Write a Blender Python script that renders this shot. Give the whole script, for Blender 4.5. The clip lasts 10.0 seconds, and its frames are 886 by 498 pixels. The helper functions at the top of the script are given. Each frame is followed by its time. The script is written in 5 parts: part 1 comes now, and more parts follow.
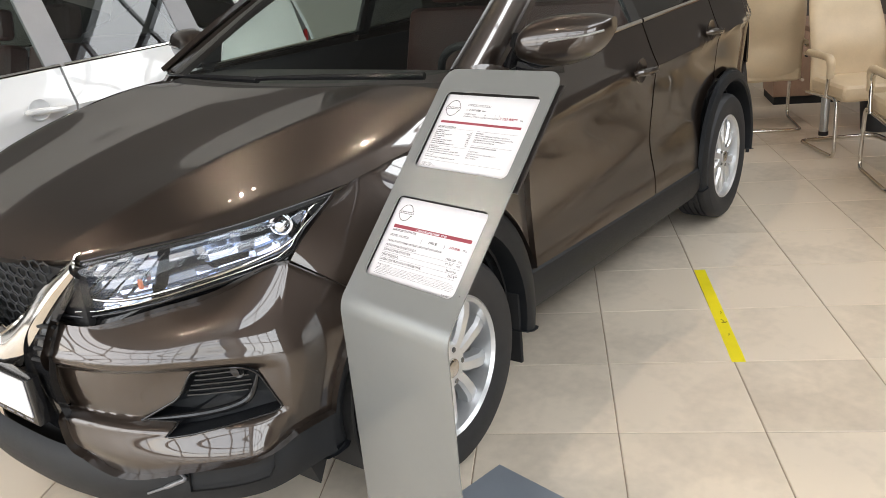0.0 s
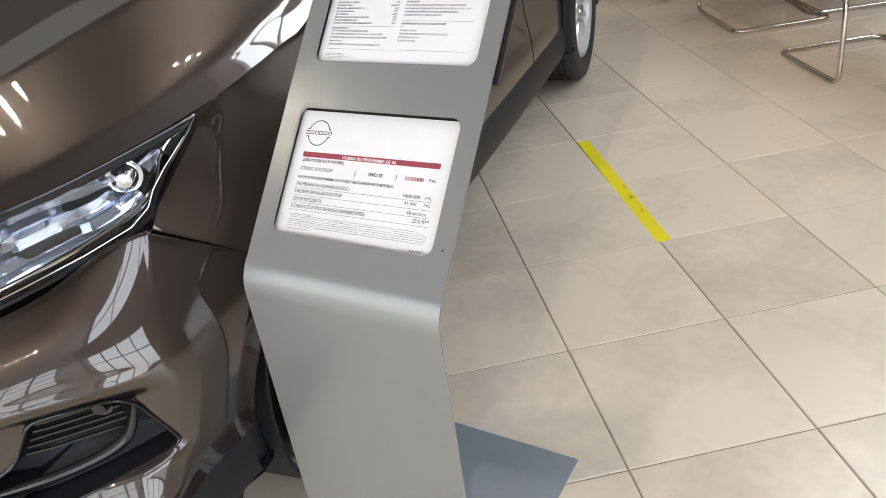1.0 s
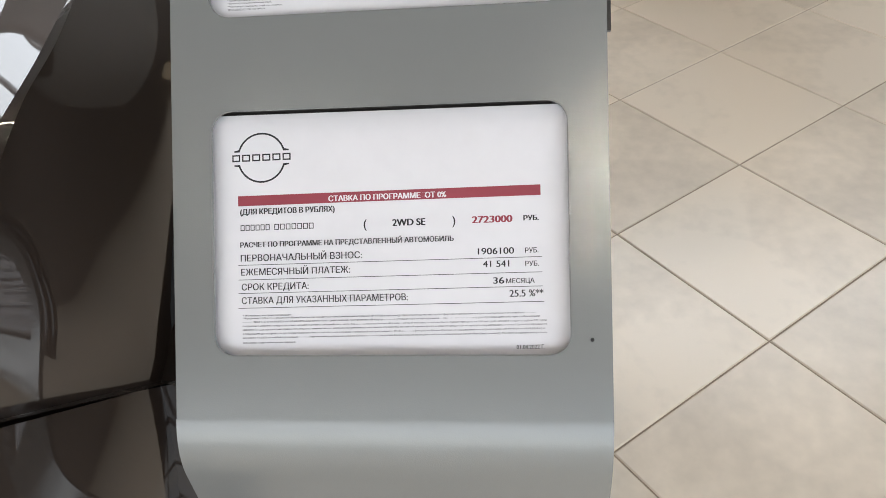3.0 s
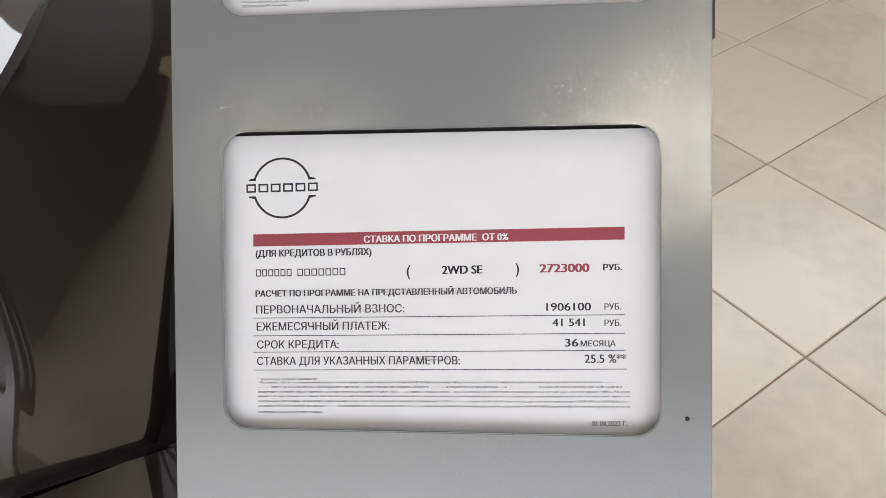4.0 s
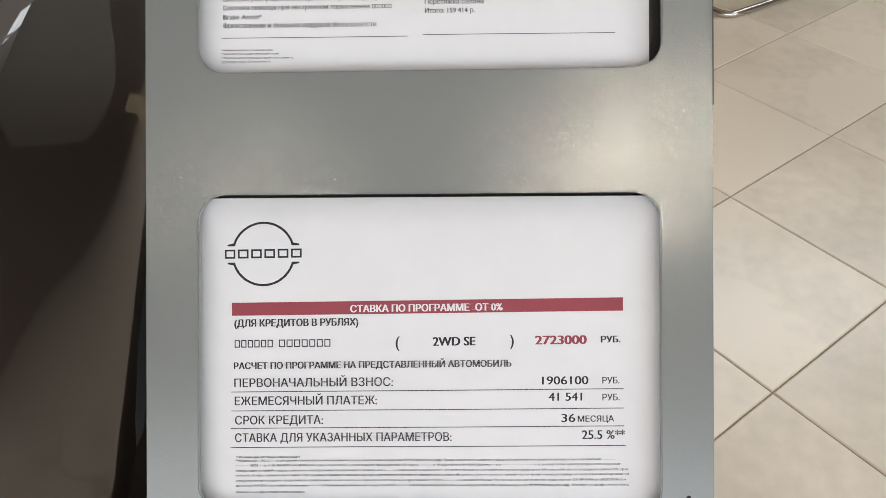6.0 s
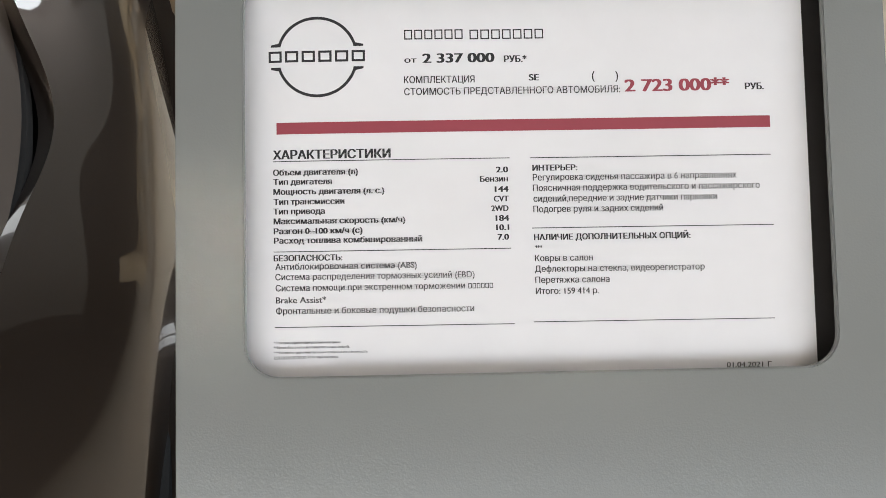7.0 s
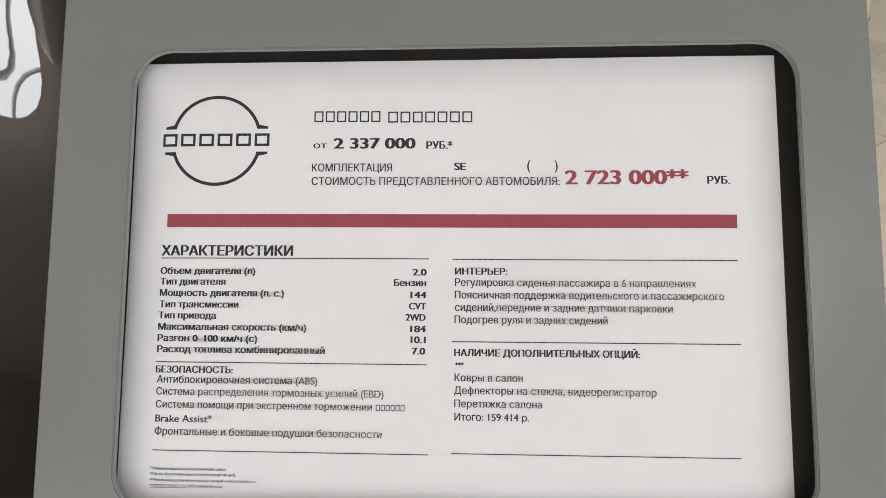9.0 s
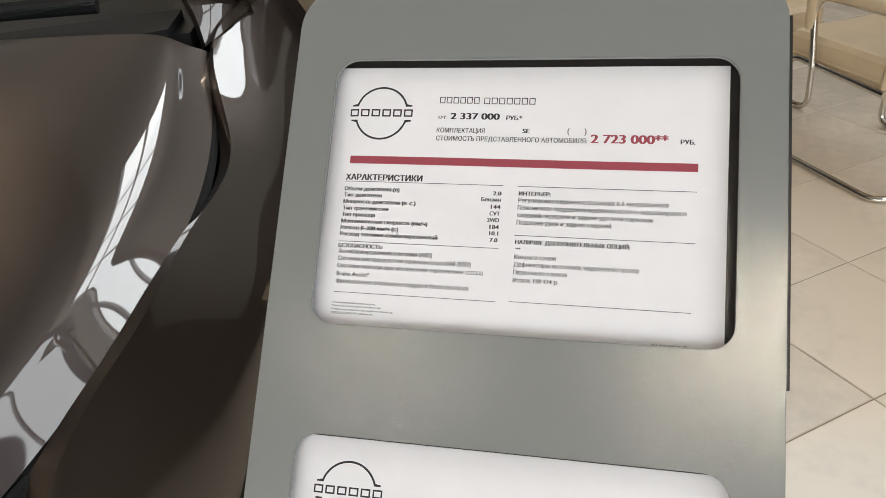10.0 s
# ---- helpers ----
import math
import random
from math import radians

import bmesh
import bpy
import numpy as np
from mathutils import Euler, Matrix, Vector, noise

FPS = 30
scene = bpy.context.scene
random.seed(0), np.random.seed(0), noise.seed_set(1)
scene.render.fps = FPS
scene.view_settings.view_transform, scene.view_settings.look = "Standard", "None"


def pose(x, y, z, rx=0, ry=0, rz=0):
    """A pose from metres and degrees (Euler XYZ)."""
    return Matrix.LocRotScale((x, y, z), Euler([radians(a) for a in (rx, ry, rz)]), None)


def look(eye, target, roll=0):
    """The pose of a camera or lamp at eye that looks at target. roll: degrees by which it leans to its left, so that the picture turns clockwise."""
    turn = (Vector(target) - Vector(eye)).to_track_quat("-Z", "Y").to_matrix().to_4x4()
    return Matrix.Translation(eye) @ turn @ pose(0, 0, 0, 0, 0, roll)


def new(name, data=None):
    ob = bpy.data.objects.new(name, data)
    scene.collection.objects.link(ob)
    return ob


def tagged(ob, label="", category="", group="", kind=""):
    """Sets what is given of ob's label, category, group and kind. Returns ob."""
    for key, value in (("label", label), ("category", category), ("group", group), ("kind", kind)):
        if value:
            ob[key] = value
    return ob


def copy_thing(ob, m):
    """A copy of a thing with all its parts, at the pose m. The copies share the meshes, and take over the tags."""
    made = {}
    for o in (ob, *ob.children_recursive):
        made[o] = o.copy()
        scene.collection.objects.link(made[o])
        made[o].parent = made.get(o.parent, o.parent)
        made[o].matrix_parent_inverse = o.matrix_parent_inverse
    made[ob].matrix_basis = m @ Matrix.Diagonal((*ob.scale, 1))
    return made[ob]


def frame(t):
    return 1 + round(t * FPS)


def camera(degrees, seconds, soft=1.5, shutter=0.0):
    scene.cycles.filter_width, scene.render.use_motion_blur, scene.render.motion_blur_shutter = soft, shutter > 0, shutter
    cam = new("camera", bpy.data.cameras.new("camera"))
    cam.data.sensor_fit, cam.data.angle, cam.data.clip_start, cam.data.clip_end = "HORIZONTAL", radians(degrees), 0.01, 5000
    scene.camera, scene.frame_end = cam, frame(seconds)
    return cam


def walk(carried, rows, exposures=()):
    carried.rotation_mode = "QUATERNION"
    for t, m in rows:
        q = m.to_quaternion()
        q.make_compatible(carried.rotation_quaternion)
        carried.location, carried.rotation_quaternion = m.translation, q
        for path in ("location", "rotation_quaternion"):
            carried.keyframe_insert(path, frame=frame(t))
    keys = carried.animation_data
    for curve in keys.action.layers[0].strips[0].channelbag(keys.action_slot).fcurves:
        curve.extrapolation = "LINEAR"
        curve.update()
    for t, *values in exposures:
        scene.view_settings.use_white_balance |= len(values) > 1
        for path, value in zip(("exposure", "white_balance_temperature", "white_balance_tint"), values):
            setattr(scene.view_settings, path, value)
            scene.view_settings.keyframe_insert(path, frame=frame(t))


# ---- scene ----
cam = camera(58.6, 10.0, soft=0.85)
PATH = [
    (0, (1.2708, -1.2958, 1.4910), (-0.1243, -0.0404, 0.7998), -5.45),
    (0.5, (0.9870, -1.1986, 1.4300), (-0.1941, 0.1627, 0.5629), -7.03),
    (1, (0.6998, -1.0629, 1.3874), (-0.2595, 0.3733, 0.3790), -8.33),
    (1.5, (0.4564, -0.9852, 1.3581), (-0.2294, 0.5277, 0.2441), -7.95),
    (2, (0.2344, -0.9482, 1.3613), (-0.1494, 0.6037, 0.1595), -6.48),
    (2.5, (0.1561, -0.8493, 1.3318), (-0.0666, 0.6766, 0.0583), -5.29),
    (3, (0.1169, -0.7026, 1.3081), (-0.0880, 0.7868, -0.0109), -5.59),
    (3.2, (0.1024, -0.6590, 1.2949), (-0.1021, 0.8221, -0.0335), -5.53),
    (4.3, (0.0535, -0.5791, 1.2697), (-0.1199, 0.8707, -0.0971), -4.17),
    (4.5, (0.0572, -0.5759, 1.2712), (-0.1083, 0.8685, -0.1022), -3.93),
    (5, (0.0552, -0.5747, 1.2713), (-0.0874, 0.8736, -0.1006), -3.02),
    (5.2, (0.0527, -0.5756, 1.2700), (-0.0799, 0.8791, -0.0961), -2.73),
    (6.3, (0.0060, -0.5029, 1.2957), (-0.0340, 1.0143, -0.0069), -0.93),
    (6.5, (-0.0266, -0.4611, 1.3104), (-0.0356, 1.0707, 0.0244), -0.42),
    (7, (-0.0521, -0.3626, 1.3243), (-0.0250, 1.2073, 0.0854), 0.03),
    (7.5, (-0.0290, -0.3014, 1.3090), (0.0172, 1.3146, 0.1315), 0.48),
    (8, (-0.0127, -0.2919, 1.3061), (0.0050, 1.3290, 0.1346), 0.11),
    (8.5, (-0.0069, -0.2952, 1.3090), (-0.0378, 1.3347, 0.1503), -0.51),
    (9, (0.0116, -0.3001, 1.3119), (-0.0827, 1.3440, 0.1769), -1.29),
    (9.5, (0.0398, -0.3656, 1.3355), (-0.1880, 1.2938, 0.2426), -2.67),
    (10, (0.0737, -0.5278, 1.3672), (-0.3594, 1.1352, 0.3440), -4.28),
]
EXPOSURES = ((0, 0.1, 6950, 13), (1, -0.1, 6700, 12), (2, -0.32, 6550, 12), (3, -0.42, 6600, 12), (4.5, -0.46, 6750, 12), (6.5, -0.44, 6750, 11), (7, -0.4, 6800, 11), (7.5, -0.5, 6850, 12), (8, -0.52, 6900, 12), (9.5, -0.5, 6950, 12), (10, -0.36, 6950, 11))
walk(cam, [(t, look(eye, target, roll)) for t, eye, target, roll in PATH], EXPOSURES)

# ---- world and light ----
world = bpy.data.worlds.new("world")
scene.world = world
world.use_nodes = True
sky = world.node_tree.nodes.new("ShaderNodeTexSky")
sky.sky_type, sky.sun_disc = "NISHITA", False
sky.sun_elevation, sky.sun_rotation = radians(38), radians(200)
world.node_tree.links.new(sky.outputs[0], world.node_tree.nodes["Background"].inputs[0])
world.node_tree.nodes["Background"].inputs[1].default_value = 0.12

sun = new("sun", bpy.data.lights.new("sun", "SUN"))
sun.data.energy, sun.data.angle, sun.data.color = 1.0, radians(50), (1, 0.96, 0.9)
sun.matrix_world = look((0, 0, 8), (0.9, -2.4, 5.4))


def area_lamp(name, m, width, height, watts, colour):
    lamp = new(name, bpy.data.lights.new(name, "AREA"))
    lamp.data.shape, lamp.data.size, lamp.data.size_y = "RECTANGLE", width, height
    lamp.data.energy, lamp.data.color = watts, colour
    lamp.matrix_world = m
    return lamp


ROOM = (-9.0, 7.5, -6.5, 8.0, 11.0)  # x0, x1, y0, y1, height
DAY = (0.86, 0.94, 1.0)
area_lamp("daylight_south", look((-0.45, -6.8, 2.15), (-0.45, 0, 2.15)), 13.6, 3.9, 600, DAY)
area_lamp("daylight_corner", look((7.8, -4.0, 2.15), (0, -4.0, 2.15)), 4.6, 3.9, 280, DAY)
area_lamp("daylight_east", look((7.8, 0.75, 8.65), (0, 0.75, 8.65)), 14.0, 3.9, 900, DAY)
area_lamp("daylight_north", look((3.55, 8.2, 7.9), (3.55, 0, 7.9)), 6.0, 2.9, 560, DAY)
RAILS = ((-1.7, 2.3, 40), (-2.8, 0.5, 80), (-4.1, -2.7, 10), (0.98, -3.6, 40), (-1.7, -3.9, 10))
SPOTS = ((-1.7, 2.3, 130), (-2.8, 0.5, 130), (-4.1, -2.7, 120), (1.27, -3.36, 110), (0.68, -3.84, 110), (-1.7, -3.9, 60))
for x, y, watts in SPOTS:
    spot = new("ceiling_spot_light", bpy.data.lights.new("ceiling_spot_light", "SPOT"))
    spot.data.energy, spot.data.color, spot.data.shadow_soft_size = watts, (1.0, 0.90, 0.76), 0.022
    spot.data.spot_size, spot.data.spot_blend = radians(150), 1.0
    spot.matrix_world = look((x, y, 4.79), (x, y, 0))

# ---- materials ----


def mat(name, base, rough=0.5, metal=0.0, vary=0.06, scale=6.0, bump=0.0, bump_scale=200.0, coat=0.0, random_tone=0.0, spec=0.5):
    m = bpy.data.materials.new(name)
    m.use_nodes = True
    nt = m.node_tree
    b = nt.nodes["Principled BSDF"]
    b.inputs["Roughness"].default_value, b.inputs["Metallic"].default_value = rough, metal
    b.inputs["Coat Weight"].default_value, b.inputs["Coat Roughness"].default_value = coat, 0.02
    b.inputs["Specular IOR Level"].default_value = spec
    co = nt.nodes.new("ShaderNodeTexCoord")
    n1, n2 = nt.nodes.new("ShaderNodeTexNoise"), nt.nodes.new("ShaderNodeTexNoise")
    n1.inputs["Scale"].default_value, n1.inputs["Detail"].default_value = scale, 6
    n2.inputs["Scale"].default_value, n2.inputs["Detail"].default_value = scale * 9, 3
    mix = nt.nodes.new("ShaderNodeMath")
    mix.operation = "MULTIPLY_ADD"
    mix.inputs[1].default_value = 0.4
    nt.links.new(co.outputs["Object"], n1.inputs["Vector"])
    nt.links.new(co.outputs["Object"], n2.inputs["Vector"])
    nt.links.new(n2.outputs[0], mix.inputs[0])
    nt.links.new(n1.outputs[0], mix.inputs[2])
    if random_tone:
        info, extra = nt.nodes.new("ShaderNodeObjectInfo"), nt.nodes.new("ShaderNodeMath")
        extra.operation = "MULTIPLY_ADD"
        extra.inputs[1].default_value = random_tone
        nt.links.new(info.outputs["Random"], extra.inputs[0])
        nt.links.new(mix.outputs[0], extra.inputs[2])
        mix = extra
    ramp = nt.nodes.new("ShaderNodeValToRGB")
    ramp.color_ramp.elements[0].position, ramp.color_ramp.elements[1].position = 0.35, 1.0 + random_tone
    ramp.color_ramp.elements[0].color = (*[c * (1 - vary) for c in base], 1)
    ramp.color_ramp.elements[1].color = (*[min(1, c * (1 + vary)) for c in base], 1)
    nt.links.new(mix.outputs[0], ramp.inputs[0])
    nt.links.new(ramp.outputs[0], b.inputs["Base Color"])
    if bump:
        n3, bp = nt.nodes.new("ShaderNodeTexNoise"), nt.nodes.new("ShaderNodeBump")
        n3.inputs["Scale"].default_value, n3.inputs["Detail"].default_value = bump_scale, 3
        bp.inputs["Strength"].default_value, bp.inputs["Distance"].default_value = bump, 0.002
        nt.links.new(co.outputs["Object"], n3.inputs["Vector"])
        nt.links.new(n3.outputs[0], bp.inputs["Height"])
        nt.links.new(bp.outputs[0], b.inputs["Normal"])
    return m


def glass(name, tint, rough=0.0):
    m = bpy.data.materials.new(name)
    m.use_nodes = True
    nt = m.node_tree
    for n in list(nt.nodes):
        if n.type == "BSDF_PRINCIPLED":
            nt.nodes.remove(n)
    thin, gloss, edge, power, fres, mix = (nt.nodes.new(k) for k in ("ShaderNodeBsdfTransparent", "ShaderNodeBsdfGlossy", "ShaderNodeLayerWeight", "ShaderNodeMath", "ShaderNodeMath", "ShaderNodeMixShader"))
    thin.inputs[0].default_value = (*tint, 1)
    gloss.inputs["Roughness"].default_value = rough
    edge.inputs[0].default_value = 0.5
    power.operation, fres.operation = "POWER", "MULTIPLY_ADD"
    power.inputs[1].default_value, fres.inputs[1].default_value, fres.inputs[2].default_value = 5.0, 0.92, 0.05
    nt.links.new(edge.outputs["Facing"], power.inputs[0])
    nt.links.new(power.outputs[0], fres.inputs[0])
    nt.links.new(fres.outputs[0], mix.inputs[0])
    nt.links.new(thin.outputs[0], mix.inputs[1])
    nt.links.new(gloss.outputs[0], mix.inputs[2])
    nt.links.new(mix.outputs[0], nt.nodes["Material Output"].inputs[0])
    return m


def glow(name, colour, strength):
    m = bpy.data.materials.new(name)
    m.use_nodes = True
    b = m.node_tree.nodes["Principled BSDF"]
    b.inputs["Base Color"].default_value = (*colour, 1)
    b.inputs["Emission Color"].default_value, b.inputs["Emission Strength"].default_value = (*colour, 1), strength
    return m


M_BROWN = mat("brown_metallic_paint", (0.046, 0.033, 0.0265), 0.36, 0.85, 0.05, 3, coat=1.0)
M_BROWN.node_tree.nodes["Principled BSDF"].inputs["Coat IOR"].default_value = 1.75
M_WHITE = mat("white_car_paint", (0.66, 0.67, 0.68), 0.3, 0.0, 0.02, 3, coat=1.0)
M_CLAD = mat("grey_black_plastic", (0.011, 0.0125, 0.015), 0.5, 0, 0.12, 20, 0.25, 700, spec=0.3)
M_BLACK = mat("gloss_black", (0.012, 0.012, 0.013), 0.12, 0, 0.1, 10)
M_DARK = mat("dark_inner_plastic", (0.012, 0.012, 0.013), 0.8, 0, 0.2, 12)
M_CHROME = mat("chrome", (0.66, 0.63, 0.59), 0.1, 1.0, 0.03, 10)
M_SATIN = mat("satin_silver_trim", (0.5, 0.5, 0.5), 0.3, 0.9, 0.05, 10)
M_RUBBER = mat("tyre_rubber", (0.022, 0.022, 0.024), 0.62, 0, 0.2, 30, 0.3, 300)
M_RIM = mat("silver_alloy", (0.72, 0.73, 0.74), 0.3, 0.7, 0.04, 10)
M_STEEL = mat("brake_steel", (0.2, 0.2, 0.2), 0.45, 0.9, 0.15, 30)
M_GLASS = glass("clear_green_glass", (0.80, 0.88, 0.84))
M_TINT = glass("tinted_side_glass", (0.13, 0.145, 0.14))
M_LENS = glass("clear_lamp_lens", (0.96, 0.97, 0.98))
M_CRYSTAL = mat("pale_lamp_facets", (0.55, 0.62, 0.76), 0.08, 0.8, 0.05, 30)
M_REFLECT = mat("lamp_reflector", (0.85, 0.87, 0.9), 0.12, 1.0, 0.03, 20)
M_SEAT = mat("dark_maroon_leather", (0.055, 0.022, 0.018), 0.5, 0, 0.15, 15, 0.2, 300)
M_TRIM = mat("black_cabin_plastic", (0.02, 0.02, 0.022), 0.6, 0, 0.15, 15, 0.2, 500)
M_AMBER = mat("amber_reflector", (0.55, 0.19, 0.11), 0.25, 0, 0.1, 40)
M_RED = mat("red_tail_lens", (0.35, 0.012, 0.012), 0.12, 0, 0.1, 20)
M_STAND = mat("silver_powder_coat", (0.25, 0.257, 0.25), 0.18, 0.25, 0.03, 4, 0.07, 900)
M_PLATE = mat("grey_base_paint", (0.25, 0.28, 0.32), 0.4, 0.2, 0.05, 5, 0.1, 800)
M_HOLDER = mat("smoked_holder_plastic", (0.03, 0.026, 0.024), 0.3, 0, 0.2, 20)
M_PAPER = mat("white_paper", (0.735, 0.72, 0.74), 0.7, 0, 0.05, 6, 0.08, 60, spec=0.3)
M_INK = mat("black_ink", (0.02, 0.019, 0.022), 0.75, 0, 0.1, 60)
M_FINE = mat("faint_print_ink", (0.22, 0.21, 0.225), 0.75, 0, 0.1, 60)
M_RED_INK = mat("dark_red_ink", (0.30, 0.045, 0.065), 0.65, 0, 0.06, 40)
M_WHITE_INK = mat("paper_white_letters", (0.78, 0.74, 0.76), 0.7, 0, 0.03, 40)
M_TILE = mat("beige_porcelain_tile", (0.66, 0.575, 0.47), 0.24, 0, 0.22, 2.6, 0.04, 300, random_tone=0.4)
M_GROUT = mat("brown_grout", (0.30, 0.23, 0.165), 0.85, 0, 0.2, 40, 0.3, 400)
M_YELLOW = mat("yellow_floor_tape", (0.93, 0.79, 0.008), 0.5, 0, 0.05, 20)
M_SCUFF = mat("dark_scuff", (0.16, 0.12, 0.01), 0.7, 0, 0.2, 60)
M_LEATHER = mat("cream_leather", (0.66, 0.52, 0.35), 0.42, 0, 0.07, 9, 0.18, 220)
M_TUBE = mat("chromed_tube", (0.62, 0.58, 0.53), 0.16, 1.0, 0.06, 20)
M_WOOD = mat("reddish_desk_laminate", (0.32, 0.2, 0.14), 0.45, 0, 0.2, 8)
M_WALL = mat("warm_grey_wall", (0.46, 0.44, 0.41), 0.85, 0, 0.05, 2, 0.05, 120)
M_DIM_WALL = mat("dim_brown_wall", (0.23, 0.20, 0.18), 0.55, 0, 0.15, 3, 0.05, 120)
M_DARK_NORTH = mat("dark_north_wall", (0.09, 0.074, 0.062), 0.5, 0, 0.15, 3, 0.05, 120)
M_DARK_UPPER = mat("dark_wall_for_reflections", (0.11, 0.105, 0.10), 0.8, 0, 0.1, 2, 0.05, 120)
M_CEIL = mat("grey_ceiling", (0.22, 0.215, 0.21), 0.9, 0, 0.1, 2)
M_FRAME = mat("grey_window_frame", (0.22, 0.23, 0.24), 0.4, 0.4, 0.06, 6)
M_LAMP = glow("lamp_face", (1.0, 0.88, 0.70), 140)
M_BIN = mat("black_bin_plastic", (0.02, 0.02, 0.022), 0.5, 0, 0.15, 20)
M_SILVER_CAR = mat("grey_window_pillar", (0.2, 0.2, 0.21), 0.4, 0.3, 0.06, 8)
M_GROUND = mat("asphalt_outside", (0.06, 0.06, 0.062), 0.85, 0, 0.2, 3)

# ---- mesh helpers ----


def mesh_of(name, verts, faces, smooth=True, angle=35.0):
    me = bpy.data.meshes.new(name)
    me.from_pydata([tuple(map(float, v)) for v in verts], [], faces)
    me.update()
    bm = bmesh.new()
    bm.from_mesh(me)
    bmesh.ops.recalc_face_normals(bm, faces=bm.faces)
    bm.to_mesh(me)
    bm.free()
    if smooth:
        me.shade_smooth()
        me.set_sharp_from_angle(angle=radians(angle))
    return me


def part(name, bm, material, parent=None, label=""):
    if isinstance(bm, bmesh.types.BMesh):
        me = bpy.data.meshes.new(name)
        bm.to_mesh(me)
        bm.free()
        me.shade_smooth()
        me.set_sharp_from_angle(angle=radians(35))
    else:
        me = bm
    me.materials.clear()
    me.materials.append(material)
    ob = new(name, me)
    ob.parent = parent
    return tagged(ob, label)


def box_bm(*boxes, bevel=0.0):
    """Boxes of (x0, x1, y0, y1, z0, z1), with rounded edges."""
    bm = bmesh.new()
    for x0, x1, y0, y1, z0, z1 in boxes:
        m = Matrix.Translation(((x0 + x1) / 2, (y0 + y1) / 2, (z0 + z1) / 2)) @ Matrix.Diagonal((x1 - x0, y1 - y0, z1 - z0, 1))
        bmesh.ops.create_cube(bm, size=1, matrix=m)
    if bevel:
        bmesh.ops.bevel(bm, geom=bm.edges[:], offset=bevel, segments=3, profile=0.6, affect="EDGES", clamp_overlap=True)
    return bm


def spline(points, count):
    """A natural cubic curve through the points, sampled at even steps."""
    p = np.array(points, float)
    n = len(p)
    if n == 2:
        s = np.linspace(0, 1, count)[:, None]
        return p[0] * (1 - s) + p[1] * s
    a = np.zeros((n, n))
    rhs = np.zeros_like(p)
    a[0, 0] = a[-1, -1] = 1
    for i in range(1, n - 1):
        a[i, i - 1 : i + 2] = 1, 4, 1
        rhs[i] = 6 * (p[i + 1] - 2 * p[i] + p[i - 1])
    k = np.linalg.solve(a, rhs)
    out = []
    for s in np.linspace(0, n - 1, count):
        i = min(int(s), n - 2)
        f = s - i
        out.append((1 - f) * p[i] + f * p[i + 1] + ((1 - f) ** 3 - (1 - f)) * k[i] / 6 + (f**3 - f) * k[i + 1] / 6)
    return np.array(out)


def skin(columns, nu, nv):
    """A smooth grid through columns of points: nu steps across the columns, nv along them."""
    fine = np.array([spline(c, nv) for c in columns])
    return np.stack([spline(fine[:, j], nu) for j in range(nv)], 1)


def grid_mesh(name, grid, lip=0.018, gap=0.0025, flip=False, keep=None, thick=None):
    """A panel from a grid of points, its border turned inwards by lip, drawn in by gap on each side."""
    g = np.array(grid, float)
    m, n, _ = g.shape

    def draw(edge, inner):
        d = inner - edge
        return edge + d * np.minimum(0.8, gap / np.maximum(np.linalg.norm(d, axis=-1, keepdims=True), 1e-6))

    if gap:
        g[0], g[-1] = draw(g[0], g[1]), draw(g[-1], g[-2])
        g[:, 0], g[:, -1] = draw(g[:, 0], g[:, 1]), draw(g[:, -1], g[:, -2])
    du, dv = np.gradient(g, axis=0), np.gradient(g, axis=1)
    nor = np.cross(du, dv)
    nor /= np.maximum(np.linalg.norm(nor, axis=-1, keepdims=True), 1e-9)
    if flip:
        nor = -nor
    verts = [tuple(v) for v in g.reshape(-1, 3)]
    at = lambda i, j: i * n + j
    faces = [(at(i, j), at(i + 1, j), at(i + 1, j + 1), at(i, j + 1)) for i in range(m - 1) for j in range(n - 1)
             if keep is None or keep(g[i : i + 2, j : j + 2].mean((0, 1)))]
    ring = [at(i, 0) for i in range(m)] + [at(m - 1, j) for j in range(1, n)] + [at(i, n - 1) for i in range(m - 2, -1, -1)] + [at(0, j) for j in range(n - 2, 0, -1)]
    flat = nor.reshape(-1, 3)
    first = len(verts)
    verts += [tuple(np.array(verts[r]) - flat[r] * lip) for r in ring]
    faces += [(ring[k], ring[(k + 1) % len(ring)], first + (k + 1) % len(ring), first + k) for k in range(len(ring))]
    return mesh_of(name, verts, faces)


def mirrored(me):
    """The same mesh on the other side of the car."""
    verts = [(v.co.x, -v.co.y, v.co.z) for v in me.vertices]
    return mesh_of(me.name, verts, [tuple(reversed(p.vertices[:])) for p in me.polygons])


def both(name, me, material, parent, label=""):
    """A panel and its mirrored twin as two parts."""
    twin = mirrored(me)
    return part(name, me, material, parent, label), part(name, twin, material, parent, label)


